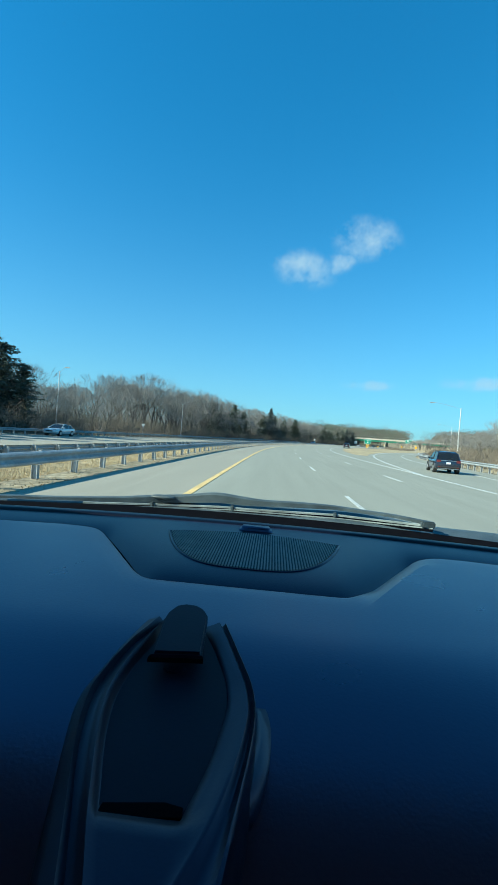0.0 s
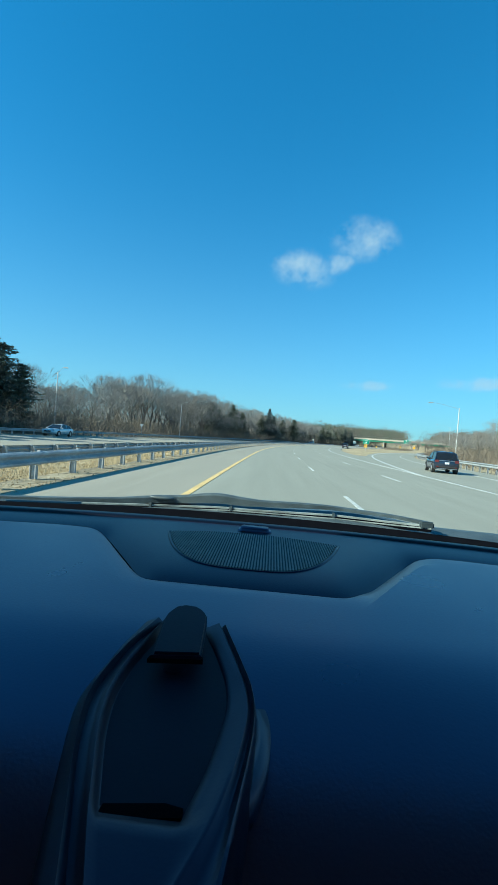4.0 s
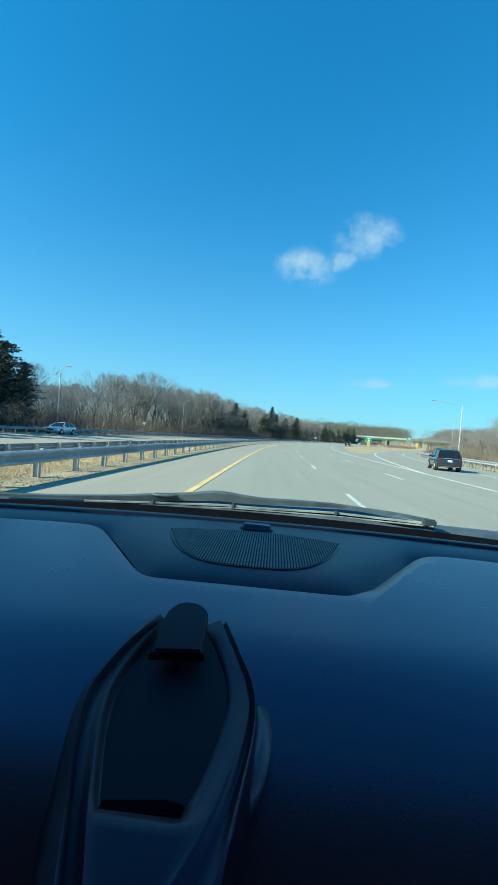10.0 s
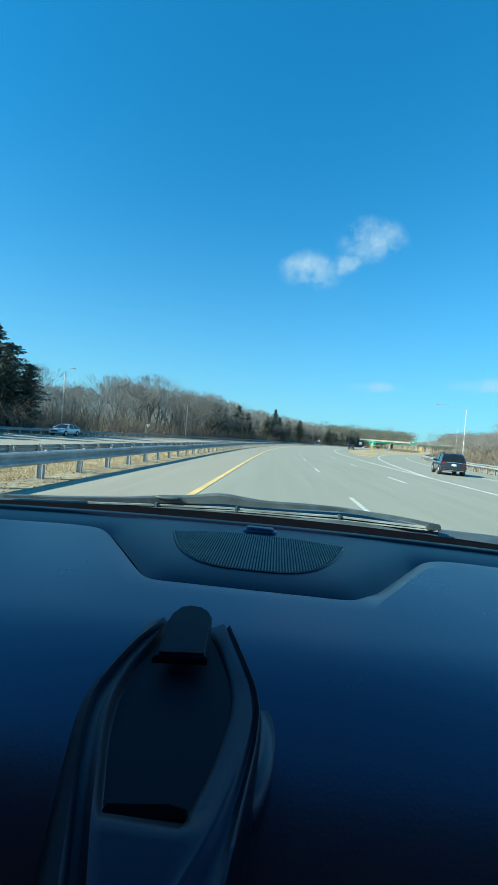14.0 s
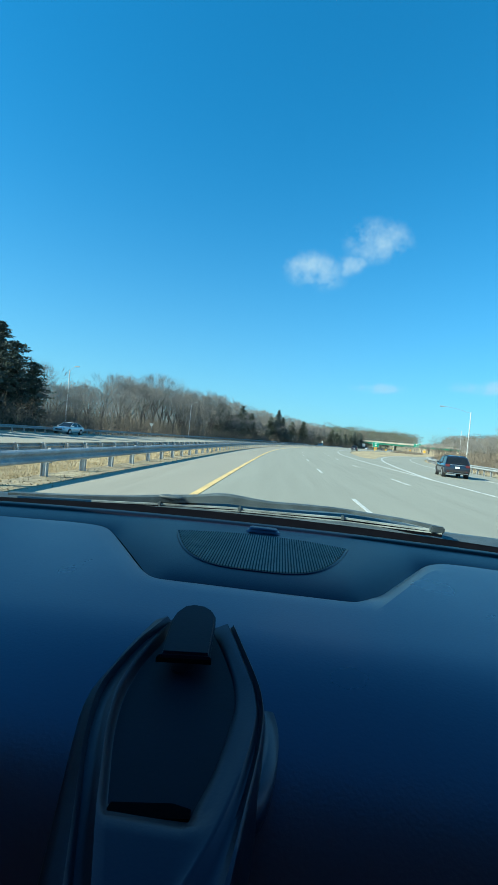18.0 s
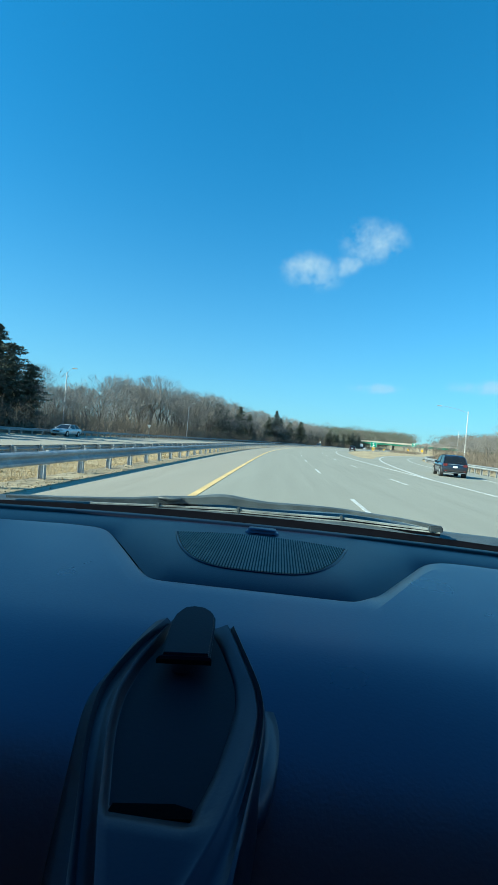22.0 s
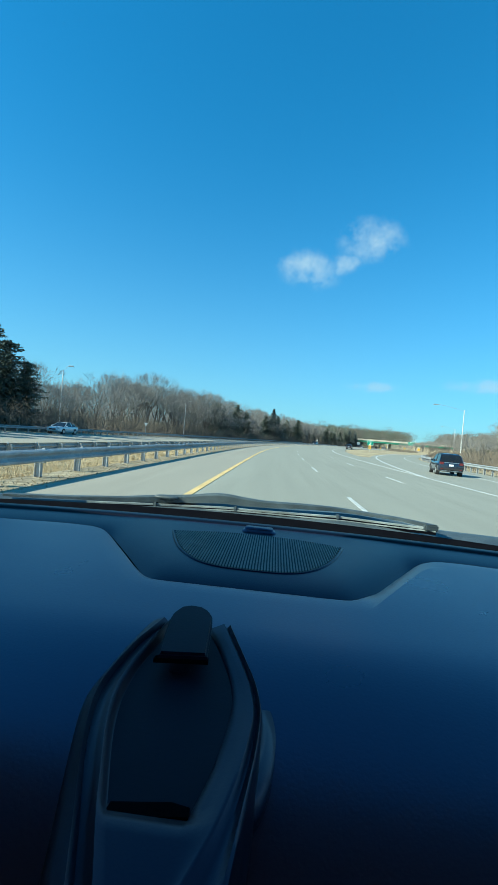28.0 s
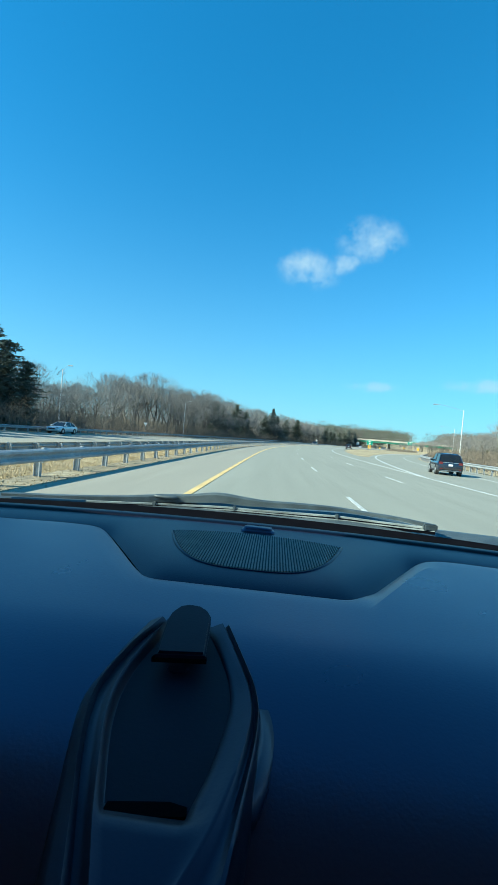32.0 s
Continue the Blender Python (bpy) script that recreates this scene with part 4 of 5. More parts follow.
def stripes(wd, ht, n):
    """Diagonal bars clipped to a panel."""
    out = []
    for k in range(-n, n + 1):
        z0 = k * ht / n
        pts = [(-wd / 2, z0 + wd * 0.45), (wd / 2, z0 - wd * 0.45), (wd / 2, z0 - wd * 0.45 + ht / n * 0.5), (-wd / 2, z0 + wd * 0.45 + ht / n * 0.5)]
        pts = [(a, min(ht / 2, max(-ht / 2, b))) for a, b in pts]
        if max(b for _, b in pts) - min(b for _, b in pts) > 0.02 and len(set(pts)) > 3:
            out.append(pts)
    return out


def marker(s, o, wd, ht, zc, label):
    p = spot(s, o)
    ob = thing("object_marker", p.x, p.y, p.z, head(s), label, "road marker", "yellow and black road markers")
    part("panel", upright(panel(wd, ht, 0.04), -0.02, 0.0, zc), SIGN_YELLOW, ob)
    for pts in stripes(wd * 0.96, ht * 0.96, 4):
        part("stripe", upright(pts, -0.026, -0.02, zc), SIGN_BLACK, ob)
    part("post", box(-0.04, 0.04, 0.0, 0.06, -0.3, zc + ht / 3), POST_STEEL, ob)


marker(350, RAIL + 0.1, 0.9, 1.0, 0.75, "yellow and black striped marker at a guardrail end")
marker(399, -7.6, 0.5, 1.2, 2.6, "striped marker on the bridge pier")
marker(350, 12.3, 0.6, 0.7, 0.9, "small striped marker at the outer guardrail end")


def chevrons(s, o):
    p = spot(s, o)
    ob = thing("chevron_sign", p.x, p.y, p.z, head(s), "tall yellow chevron sign at the ramp curve", "road sign", "yellow ramp signs")
    part("panel", upright(panel(0.75, 1.75, 0.05), -0.02, 0.0, 1.75), SIGN_YELLOW, ob)
    for k in range(3):
        z0 = 1.2 + 0.52 * k
        part("chevron", upright([(-0.3, 0.25), (0.05, 0.0), (-0.3, -0.25), (-0.08, -0.25), (0.3, 0.0), (-0.08, 0.25)], -0.026, -0.018, z0), SIGN_BLACK, ob)
    part("post", box(-0.04, 0.04, 0.0, 0.06, -0.3, 2.5), POST_STEEL, ob)


chevrons(137.2, 17.45)


def plate_sign(s, o, wd, ht, zc, front, label, turn=0, diamond=False, posts=(0,)):
    p = spot(s, o)
    ob = thing("road_sign", p.x, p.y, p.z, head(s) + turn, label, "road sign", "roadside signs")
    pts = [(0, ht / 2), (-wd / 2, 0), (0, -ht / 2), (wd / 2, 0)] if diamond else panel(wd, ht, 0.05)
    part("panel", upright(pts, -0.02, 0.0, zc), front, ob)
    part("back", upright(pts, 0.0, 0.008, zc), SIGN_BACK, ob)
    for x in posts:
        part("post", box(x - 0.04, x + 0.04, 0.008, 0.07, -0.3, zc + ht * 0.4), POST_STEEL, ob)
    return ob


plate_sign(372, -27.5, 2.2, 2.4, 3.4, SIGN_WHITE, "white blank-backed sign on two posts beyond the opposite lanes", posts=(-0.8, 0.8))
plate_sign(250, -27.0, 1.3, 1.3, 2.6, SIGN_BACK, "diamond warning sign seen from behind", diamond=True)
plate_sign(330, 14.5, 1.0, 1.2, 2.2, SIGN_YELLOW, "yellow advisory sign on a post by the paved shoulder")
plate_sign(200, 33.0, 0.8, 0.9, 2.0, SIGN_YELLOW, "yellow advisory sign beside the exit ramp")
yp = spot(81, OPP_OUT - 1.8)
yld = thing("yield_sign", yp.x, yp.y, yp.z, 5, "triangular sign on a post beside the opposite carriageway", "road sign")
part("panel", upright([(-0.42, 0.36), (0.42, 0.36), (0, -0.38)], -0.02, 0.0, 2.35), SIGN_WHITE, yld)
part("post", box(-0.035, 0.035, 0.0, 0.06, -0.3, 2.7), POST_STEEL, yld)


def lamp_post(x, y, z, height, rz, label, reach=4.2):
    ob = thing("street_lamp", x, y, z, rz, label, "street lamp", "highway lamp posts")
    part("base", rod((0, 0, -0.3), (0, 0, 0.5), 0.2, 0.17, 10), SIGN_BACK, ob)
    part("pole", rod((0, 0, 0.4), (0, 0, height), 0.11, 0.065, 10), SIGN_BACK, ob)
    bm = bmesh.new()
    prev = Vector((0, 0, height - 0.2))
    for t in span(0.2, 1, 0.2):
        q = Vector((reach * t, 0, height - 0.2 + 0.9 * math.sin(t * 1.4)))
        add_rod(bm, prev, q, 0.022, 0.02, 6)
        prev = q
    part("arm", bm, POST_STEEL, ob)
    part("lamp_head", box(prev.x - 0.1, prev.x + 0.65, -0.14, 0.14, prev.z - 0.08, prev.z + 0.06, 0.03), POST_STEEL, ob)


for s, o, hgt, rz in ((60, -34.5, 9.2, 0), (105, -31.0, 8.9, 10), (74, 28.5, 9.0, 170), (172, 45, 10.5, 165), (393, 16.5, 10, 170)):
    p = spot(s, o)
    lamp_post(p.x, p.y, p.z, hgt, rz, "grey metal highway lamp post with a single arm", 0.9 if o < 0 else 4.2)

# ---- vehicles ----


def section(y, wd, zb, zt, crown=0.0):
    """A rounded body section across the car."""
    return [(-wd * 0.90, y, zb), (-wd * 0.985, y, zb + 0.10), (-wd, y, zb + (zt - zb) * 0.55), (-wd * 0.985, y, zt - 0.10), (-wd * 0.93, y, zt - 0.015), (-wd * 0.5, y, zt + crown * 0.8), (0, y, zt + crown),
            (wd * 0.5, y, zt + crown * 0.8), (wd * 0.93, y, zt - 0.015), (wd * 0.985, y, zt - 0.10), (wd, y, zt - (zt - zb) * 0.45), (wd * 0.985, y, zb + 0.10), (wd * 0.90, y, zb)]


def vehicle(name, x, y, z, rz, paint, label, kind="suv", size=1.0):
    """A road vehicle, its tail at the origin and its nose along +y."""
    ob = thing(name, x, y, z, rz, label, "car", "cars on the highway")
    ob.scale = (size, size, size)
    if kind == "suv":
        L, wd, zb, belt, roof = 4.7, 0.93, 0.30, 1.06, 1.70
        low = [(0.0, 0.84, 0.55, 0.95), (0.05, 0.90, 0.42, 1.03), (0.25, 0.925, zb, belt), (1.2, wd, zb, belt), (2.6, wd, zb, belt - 0.01), (3.35, 0.92, zb, 1.04), (4.0, 0.90, zb, 1.00), (4.45, 0.84, 0.34, 0.90), (4.68, 0.70, 0.42, 0.72)]
        top = [(0.10, 0.80, belt - 0.03), (0.42, 0.70, 1.58), (0.75, 0.68, roof - 0.02), (1.6, 0.69, roof), (2.4, 0.68, roof - 0.03), (2.75, 0.67, 1.58), (3.5, 0.80, belt - 0.03)]
        wheels, wr = (0.92, 3.72), 0.36
    else:
        L, wd, zb, belt, roof = 4.7, 0.90, 0.24, 0.92, 1.44
        low = [(0.0, 0.78, 0.50, 0.86), (0.08, 0.85, 0.38, 0.95), (0.4, 0.89, zb, 0.97), (1.2, wd, zb, 0.95), (2.6, wd, zb, belt), (3.4, 0.89, zb, 0.90), (4.1, 0.87, zb, 0.82), (4.5, 0.80, 0.30, 0.72), (4.68, 0.66, 0.36, 0.58)]
        top = [(0.45, 0.76, 0.93), (1.05, 0.62, 1.36), (1.5, 0.61, roof - 0.01), (2.1, 0.61, roof), (2.5, 0.60, roof - 0.04), (3.45, 0.78, 0.89)]
        wheels, wr = (0.95, 3.70), 0.325
    part("body", loft([section(*r, 0.03) for r in low]), paint, ob, smooth=True)
    rings = []
    for yy, w0, zz in top:
        t = max(0.0, (zz - belt) / (roof - belt))
        rings.append([(-0.84, yy, belt - 0.06), (-0.84 + (0.84 - w0) * t, yy, zz - 0.03), (-w0 * 0.85, yy, zz), (0, yy, zz + 0.02), (w0 * 0.85, yy, zz), (0.84 - (0.84 - w0) * t, yy, zz - 0.03), (0.84, yy, belt - 0.06)])
    part("windows", loft(rings), CAR_GLASS, ob, "dark tinted windows")
    roofs = [r for r in top if r[2] > roof - 0.16]
    part("roof", loft([[(-w0 * 0.98, yy, zz - 0.06), (-w0 * 0.88, yy, zz + 0.006), (0, yy, zz + 0.032), (w0 * 0.88, yy, zz + 0.006), (w0 * 0.98, yy, zz - 0.06)] for yy, w0, zz in roofs], True), paint, ob, smooth=True)
    for sx in (-1, 1):
        for (ya, wa, za), (yb, wb, zb2) in ((top[0], top[1]), (top[-1], top[-2])):
            part("pillar", rod((sx * 0.83, ya, belt - 0.02), (sx * wb * 0.99, yb, zb2 - 0.01), 0.04, 0.035, 6), paint, ob)
        part("pillar", rod((sx * 0.845, 1.75, belt - 0.02), (sx * 0.69, 1.70, roof - 0.03) if kind == "suv" else (sx * 0.62, 1.70, roof - 0.03), 0.035, 0.03, 6), paint, ob)
        part("mirror", box(sx * 0.93 - 0.10, sx * 0.93 + 0.10, 3.05, 3.2, belt - 0.02, belt + 0.13, 0.03), paint, ob)
        part("tail_lamp", box(sx * 0.70 - 0.15, sx * 0.70 + 0.15, -0.02 if kind == "suv" else -0.01, 0.12, belt - 0.22, belt - 0.02, 0.02), TAIL_RED, ob)
        part("headlamp", box(sx * 0.60 - 0.16, sx * 0.60 + 0.16, 4.38, 4.60, 0.66, 0.80, 0.03), LAMP_CLEAR, ob)
        for wy in wheels:
            part("wheel_arch", rod((sx * (wd - 0.22), wy, wr), (sx * (wd + 0.004), wy, wr), wr + 0.06, None, 24), TYRE, ob)
            tyre = part("wheel", rod((sx * (wd - 0.20), wy, wr), (sx * (wd + 0.012), wy, wr), wr, None, 24), TYRE, ob)
            part("rim", rod((sx * (wd - 0.02), wy, wr), (sx * (wd + 0.022), wy, wr), wr * 0.66, wr * 0.6, 16), RIM, tyre)
    if kind == "suv":
        part("chrome_strip", box(-0.74, 0.74, -0.055, -0.02, 0.36, 0.40, 0.01), RIM, ob)
        part("tailgate_trim", box(-0.55, 0.55, -0.03, 0.03, belt - 0.075, belt - 0.035, 0.01), RIM, ob)
        part("rear_wiper", rod((-0.02, 0.12, belt + 0.05), (0.42, 0.19, belt + 0.14), 0.012, None, 5), SIGN_BLACK, ob)
        for sx in (-1, 1):
            part("reflector", box(sx * 0.66 - 0.09, sx * 0.66 + 0.09, -0.058, 0.0, 0.47, 0.54, 0.01), TAIL_RED, ob)
            part("roof_rail", box(sx * 0.60 - 0.02, sx * 0.60 + 0.02, 0.8, 2.6, roof - 0.01, roof + 0.05, 0.01), SIGN_BLACK, ob)
            part("sill", box(sx * 0.90 - 0.05, sx * 0.90 + 0.05, 1.3, 3.3, 0.28, 0.40, 0.02), SIGN_BLACK, ob)
    part("rear_bumper", box(-0.78, 0.78, -0.05, 0.10, 0.42, 0.60, 0.04), SIGN_BLACK, ob)
    part("plate", box(-0.16, 0.16, -0.03, 0.02, belt - 0.32, belt - 0.17) if kind == "suv" else box(-0.16, 0.16, -0.06, 0.0, 0.46, 0.58), PLATE, ob)
    part("grille", box(-0.45, 0.45, 4.52, 4.70, 0.45, 0.66, 0.04), SIGN_BLACK, ob)
    return ob


vehicle("suv", 11.4, 27.8, 0.0, -11.0, CAR_BLACK, "dark blue-black SUV driving in the exit lane", size=0.84)
p = at(150, 10.2)
vehicle("suv", p.x, p.y, p.z, head(150), CAR_BLACK, "small dark SUV far ahead on the highway")
p = at(51, -26.9, -0.25)
vehicle("sedan", p.x, p.y, p.z, 180 + head(43) + 1, CAR_SILVER, "silver sedan coming the other way on the opposite carriageway", "sedan")
p = at(330, -16, -0.25)
vehicle("sedan", p.x, p.y, p.z, 180 + head(330), CAR_WHITE, "white sedan far off on the opposite carriageway", "sedan")
p = at(420, -20, -0.25)
vehicle("suv", p.x, p.y, p.z, 180 + head(420), CAR_WHITE, "white SUV under the overpass on the opposite carriageway")
p = at(225, -19.5, -0.25)
vehicle("suv", p.x, p.y, p.z, 180 + head(225), CAR_BLACK, "dark SUV approaching on the opposite carriageway")

# ---- trees ----


def prism(verts, faces, p, q, r0, r1):
    """A three-sided twig."""
    d = q - p
    if d.length < 1e-6:
        return
    a = d.orthogonal().normalized()
    b = d.normalized().cross(a)
    n = len(verts)
    for c, r in ((p, r0), (q, r1)):
        for k in range(3):
            t = k * 2.0944
            verts.append(c + (a * math.cos(t) + b * math.sin(t)) * r)
    for k in range(3):
        j = (k + 1) % 3
        faces.append((n + k, n + j, n + 3 + j, n + 3 + k))


def blade(verts, faces, p, q, r0, r1, rnd):
    """A flat thin stem, for undergrowth and far crowns."""
    side = (q - p).cross(Vector((rnd.uniform(-1, 1), rnd.uniform(-1, 1), rnd.uniform(-0.3, 0.3))))
    if side.length < 1e-6:
        return
    side.normalize()
    n = len(verts)
    verts.extend((p - side * r0, p + side * r0, q + side * r1, q - side * r1))
    faces.append((n, n + 1, n + 2, n + 3))


def bare_tree(seed, height, spread, fine=6):
    """Trunk and twig meshes of a leafless broadleaf tree: a short trunk, rising limbs that fork again and again into a domed crown."""
    rnd = random.Random(seed)
    tv, tf, cv, cf = [], [], [], []

    def limb(p, d, length, r, depth):
        bow = Vector((rnd.uniform(-1, 1), rnd.uniform(-1, 1), rnd.uniform(-0.2, 0.5))) * 0.16
        q = p + d * length * 0.5
        e = (d + bow).normalized()
        w = q + e * length * 0.5
        if depth < 3:
            prism(tv, tf, p, q, r, r * 0.86)
            prism(tv, tf, q, w, r * 0.86, r * 0.72)
        else:
            blade(cv, cf, p, q, max(r, 0.014), max(r * 0.86, 0.012), rnd)
            blade(cv, cf, q, w, max(r * 0.86, 0.012), max(r * 0.72, 0.010), rnd)
        if depth == fine:
            for _ in range(3):
                t = (e + Vector((rnd.uniform(-1, 1), rnd.uniform(-1, 1), rnd.uniform(-0.4, 0.9))) * 0.75).normalized()
                blade(cv, cf, p.lerp(w, rnd.uniform(0.3, 1)), w + t * length * rnd.uniform(0.5, 0.9), 0.012, 0.005, rnd)
            return
        around = rnd.uniform(0, 6.283)
        forks = 3 if depth in (1, 2, 4) else 2
        for k in range(forks):
            az = around + 6.283 * k / forks + rnd.uniform(-0.5, 0.5)
            a = e.orthogonal().normalized()
            b = e.cross(a)
            n = (e + (a * math.cos(az) + b * math.sin(az)) * spread * rnd.uniform(0.55, 1.15) + Vector((0, 0, 0.13))).normalized()
            limb(q.lerp(w, rnd.uniform(0.45, 1.0)), n, length * rnd.uniform(0.66, 0.84), r * 0.62, depth + 1)

    base = Vector((0, 0, -0.4))
    top = Vector((rnd.uniform(-0.2, 0.2), rnd.uniform(-0.2, 0.2), height * rnd.uniform(0.10, 0.30)))
    prism(tv, tf, base, top, height * 0.016, height * 0.0135)
    limbs = rnd.choice((3, 4, 5))
    for k in range(limbs):
        az = 6.283 * k / limbs + rnd.uniform(-0.4, 0.4)
        lean = rnd.uniform(0.16, 0.55)
        d = Vector((math.cos(az) * lean, math.sin(az) * lean, 1)).normalized()
        limb(top - Vector((0, 0, height * 0.03 * k)), d, height * 0.225 * rnd.uniform(0.9, 1.1), height * 0.0092, 1)
    tall = max(v.z for v in cv)
    for v in tv + cv:
        v *= height / tall
    return pydata("trunk", tv, tf), pydata("twigs", cv, cf)


def conifer(seed, height, base, droop, taper=1.05):
    """Trunk and needle meshes of a spruce or pine with tiers of boughs."""
    rnd = random.Random(seed)
    tv, tf, cv, cf = [], [], [], []
    prism(tv, tf, Vector((0, 0, -0.4)), Vector((0, 0, height * 0.97)), height * 0.016, 0.03)
    z = height * 0.05
    while z < height * 0.985:
        t = z / height
        reach = base * (1 - t) ** taper * rnd.uniform(0.65, 1.2) + 0.12
        for _ in range(9 if t < 0.8 else 7):
            az = rnd.uniform(0, 6.283)
            rr = reach * rnd.uniform(0.55, 1.12)
            out = Vector((math.cos(az), math.sin(az), 0))
            p0 = Vector((0, 0, z))
            prev = p0
            n = max(3, int(rr / 0.45))
            for k in range(1, n + 1):
                u = k / n
                q = p0 + out * rr * u + Vector((0, 0, (0.28 * u - droop * u * u) * rr))
                blade(tv, tf, prev, q, 0.03, 0.02, rnd)
                for _ in range(7 if u < 0.75 else 4):
                    c = prev.lerp(q, rnd.random()) + Vector((rnd.uniform(-1, 1), rnd.uniform(-1, 1), rnd.uniform(-0.7, 0.5))) * (0.46 - 0.26 * u) * (1 - 0.4 * t)
                    a = Vector((rnd.uniform(-1, 1), rnd.uniform(-1, 1), rnd.uniform(-0.5, 0.5))).normalized() * rnd.uniform(0.25, 0.5) * (1 - 0.3 * t)
                    b = (out * rnd.uniform(0.2, 0.9) + Vector((rnd.uniform(-1, 1), rnd.uniform(-1, 1), rnd.uniform(-0.7, 0.3)))).normalized() * rnd.uniform(0.25, 0.55) * (1 - 0.3 * t)
                    m = len(cv)
                    cv.extend((c - a * 0.5, c + a * 0.5, c + b + a * 0.15, c + b - a * 0.15))
                    cf.append((m, m + 1, m + 2, m + 3))
                prev = q
        z += (0.40 + 0.22 * rnd.random()) * (1 - 0.45 * t)
    return pydata("trunk", tv, tf), pydata("needles", cv, cf)


BARE = [bare_tree(11 + k, 12, sp) for k, sp in enumerate((0.50, 0.42, 0.60, 0.38, 0.54, 0.46, 0.66))]
SHRUB = [bare_tree(61 + k, 12, sp, 5) for k, sp in enumerate((0.66, 0.72, 0.6))]
EVER = [conifer(31, 13, 6.4, 0.30), conifer(32, 11, 5.6, 0.34), conifer(33, 14, 7.6, 0.26)]
BROAD = [conifer(51, 13, 4.6, 0.22, 0.55), conifer(52, 11, 4.2, 0.18, 0.48)]
PINE = [conifer(41, 11, 4.2, 0.15, 0.65), conifer(42, 9, 3.4, 0.2, 0.75)]


def plant(kind, meshes, materials, x, y, z, rz, scale, label, category, group, crown):
    ob = thing(kind, x, y, z, rz, label, category, group)
    ob.scale = (scale, scale, scale)
    piece("trunk", meshes[0], materials[0], ob)
    piece(crown, meshes[1], materials[1], ob)
    return ob


def bare(s, o, scale, light=False):
    p = spot(s, o)
    plant("bare_tree", random.choice(SHRUB if light else BARE), (BARK, TWIG), p.x, p.y, p.z, random.uniform(0, 360), scale, "leafless grey-brown broadleaf tree in winter", "tree", "bare roadside trees", "crown")


def spruce(s, o, scale, k=None):
    p = spot(s, o)
    plant("conifer", random.choice(EVER) if k is None else EVER[k], (BARK, NEEDLE if s < 130 else NEEDLE_HAZED), p.x, p.y, p.z, random.uniform(0, 360), scale, "dark green conifer with drooping boughs", "tree", "conifers", "crown")


def broad(s, o, scale, k=0):
    p = spot(s, o)
    plant("broad_conifer", BROAD[k], (BARK, NEEDLE if s < 130 else NEEDLE_HAZED), p.x, p.y, p.z, random.uniform(0, 360), scale, "broad dense dark green conifer beyond the opposite lanes", "tree", "conifers", "crown")


def pine(s, o, scale):
    p = spot(s, o)
    plant("pine", random.choice(PINE), (BARK, NEEDLE_PALE), p.x, p.y, p.z, random.uniform(0, 360), scale, "olive-green pine among bare trees", "tree", "pines", "crown")


random.seed(5)
# dark spruces standing out of the wood beyond the opposite lanes
for s, o, sc, k in ((44, -42, 1.1, 0), (152, -38, 1.1, 1), (196, -33.5, 1.15, 2), (203, -34, 1.0, 0), (360, -33, 1.0, 2), (368, -36, 0.95, 0), (376, -31, 0.9, 2), (384, -34, 1.0, 2), (392, -38, 1.1, 0)):
    spruce(s, o, sc, k)
for s, o, sc, k in ((50, -38.0, 1.03, 0), (49.5, -35.3, 1.0, 1), (51, -33.6, 0.80, 1), (53, -41, 0.95, 0), (36, -38, 1.1, 0), (41, -36.5, 0.9, 1), (29, -37, 1.0, 0), (23, -38, 1.1, 1), (138, -35, 1.15, 1), (170, -36, 0.9, 0)):
    broad(s, o, sc, k)
for s, o, sc in ((155, -34.5, 1.2), (160, -36, 1.25), (166, -34, 1.25), (190, -35, 1.1)):
    pine(s, o, sc)
# the leafless wood behind them
for s in span(55, 320, 4.2):
    for o, chance in ((-32.5, 0.45), (-37, 0.7), (-42, 0.6), (-48, 0.6), (-54, 0.5)):
        if random.random() < chance:
            tall = (10.2 + 5.0 * smoothstep(66, 104, s)) / 12
            bare(s + random.uniform(-2, 2), o + random.uniform(-2, 2), random.uniform(0.66, 1.08) * tall * (0.72 if o > -35 else 1), s > 210)
for s in span(205, 400, 9):
    pine(s, random.uniform(-44, -32), random.uniform(0.8, 1.2))
# brush and low trees on the bank outside the ramp
for s in span(30, 260, 5):
    for d in (7, 13, 20):
        if random.random() < 0.5:
            bare(s + random.uniform(-2, 2), ramp_right(min(s, 230)) + d + random.uniform(-2, 3), random.uniform(0.36, 0.56), s > 80 or d > 15)
for s in span(40, 260, 22):
    pine(s, ramp_right(min(s, 230)) + random.uniform(10, 22), random.uniform(0.35, 0.6))
for s in span(290, 400, 5):
    if random.random() < 0.8:
        bare(s, random.uniform(20, 40), random.uniform(0.5, 0.8), True)
# gore island shrubs
for s in (235, 243, 250, 258, 268, 276):
    bare(s, random.uniform(18, 24), random.uniform(0.3, 0.45), True)


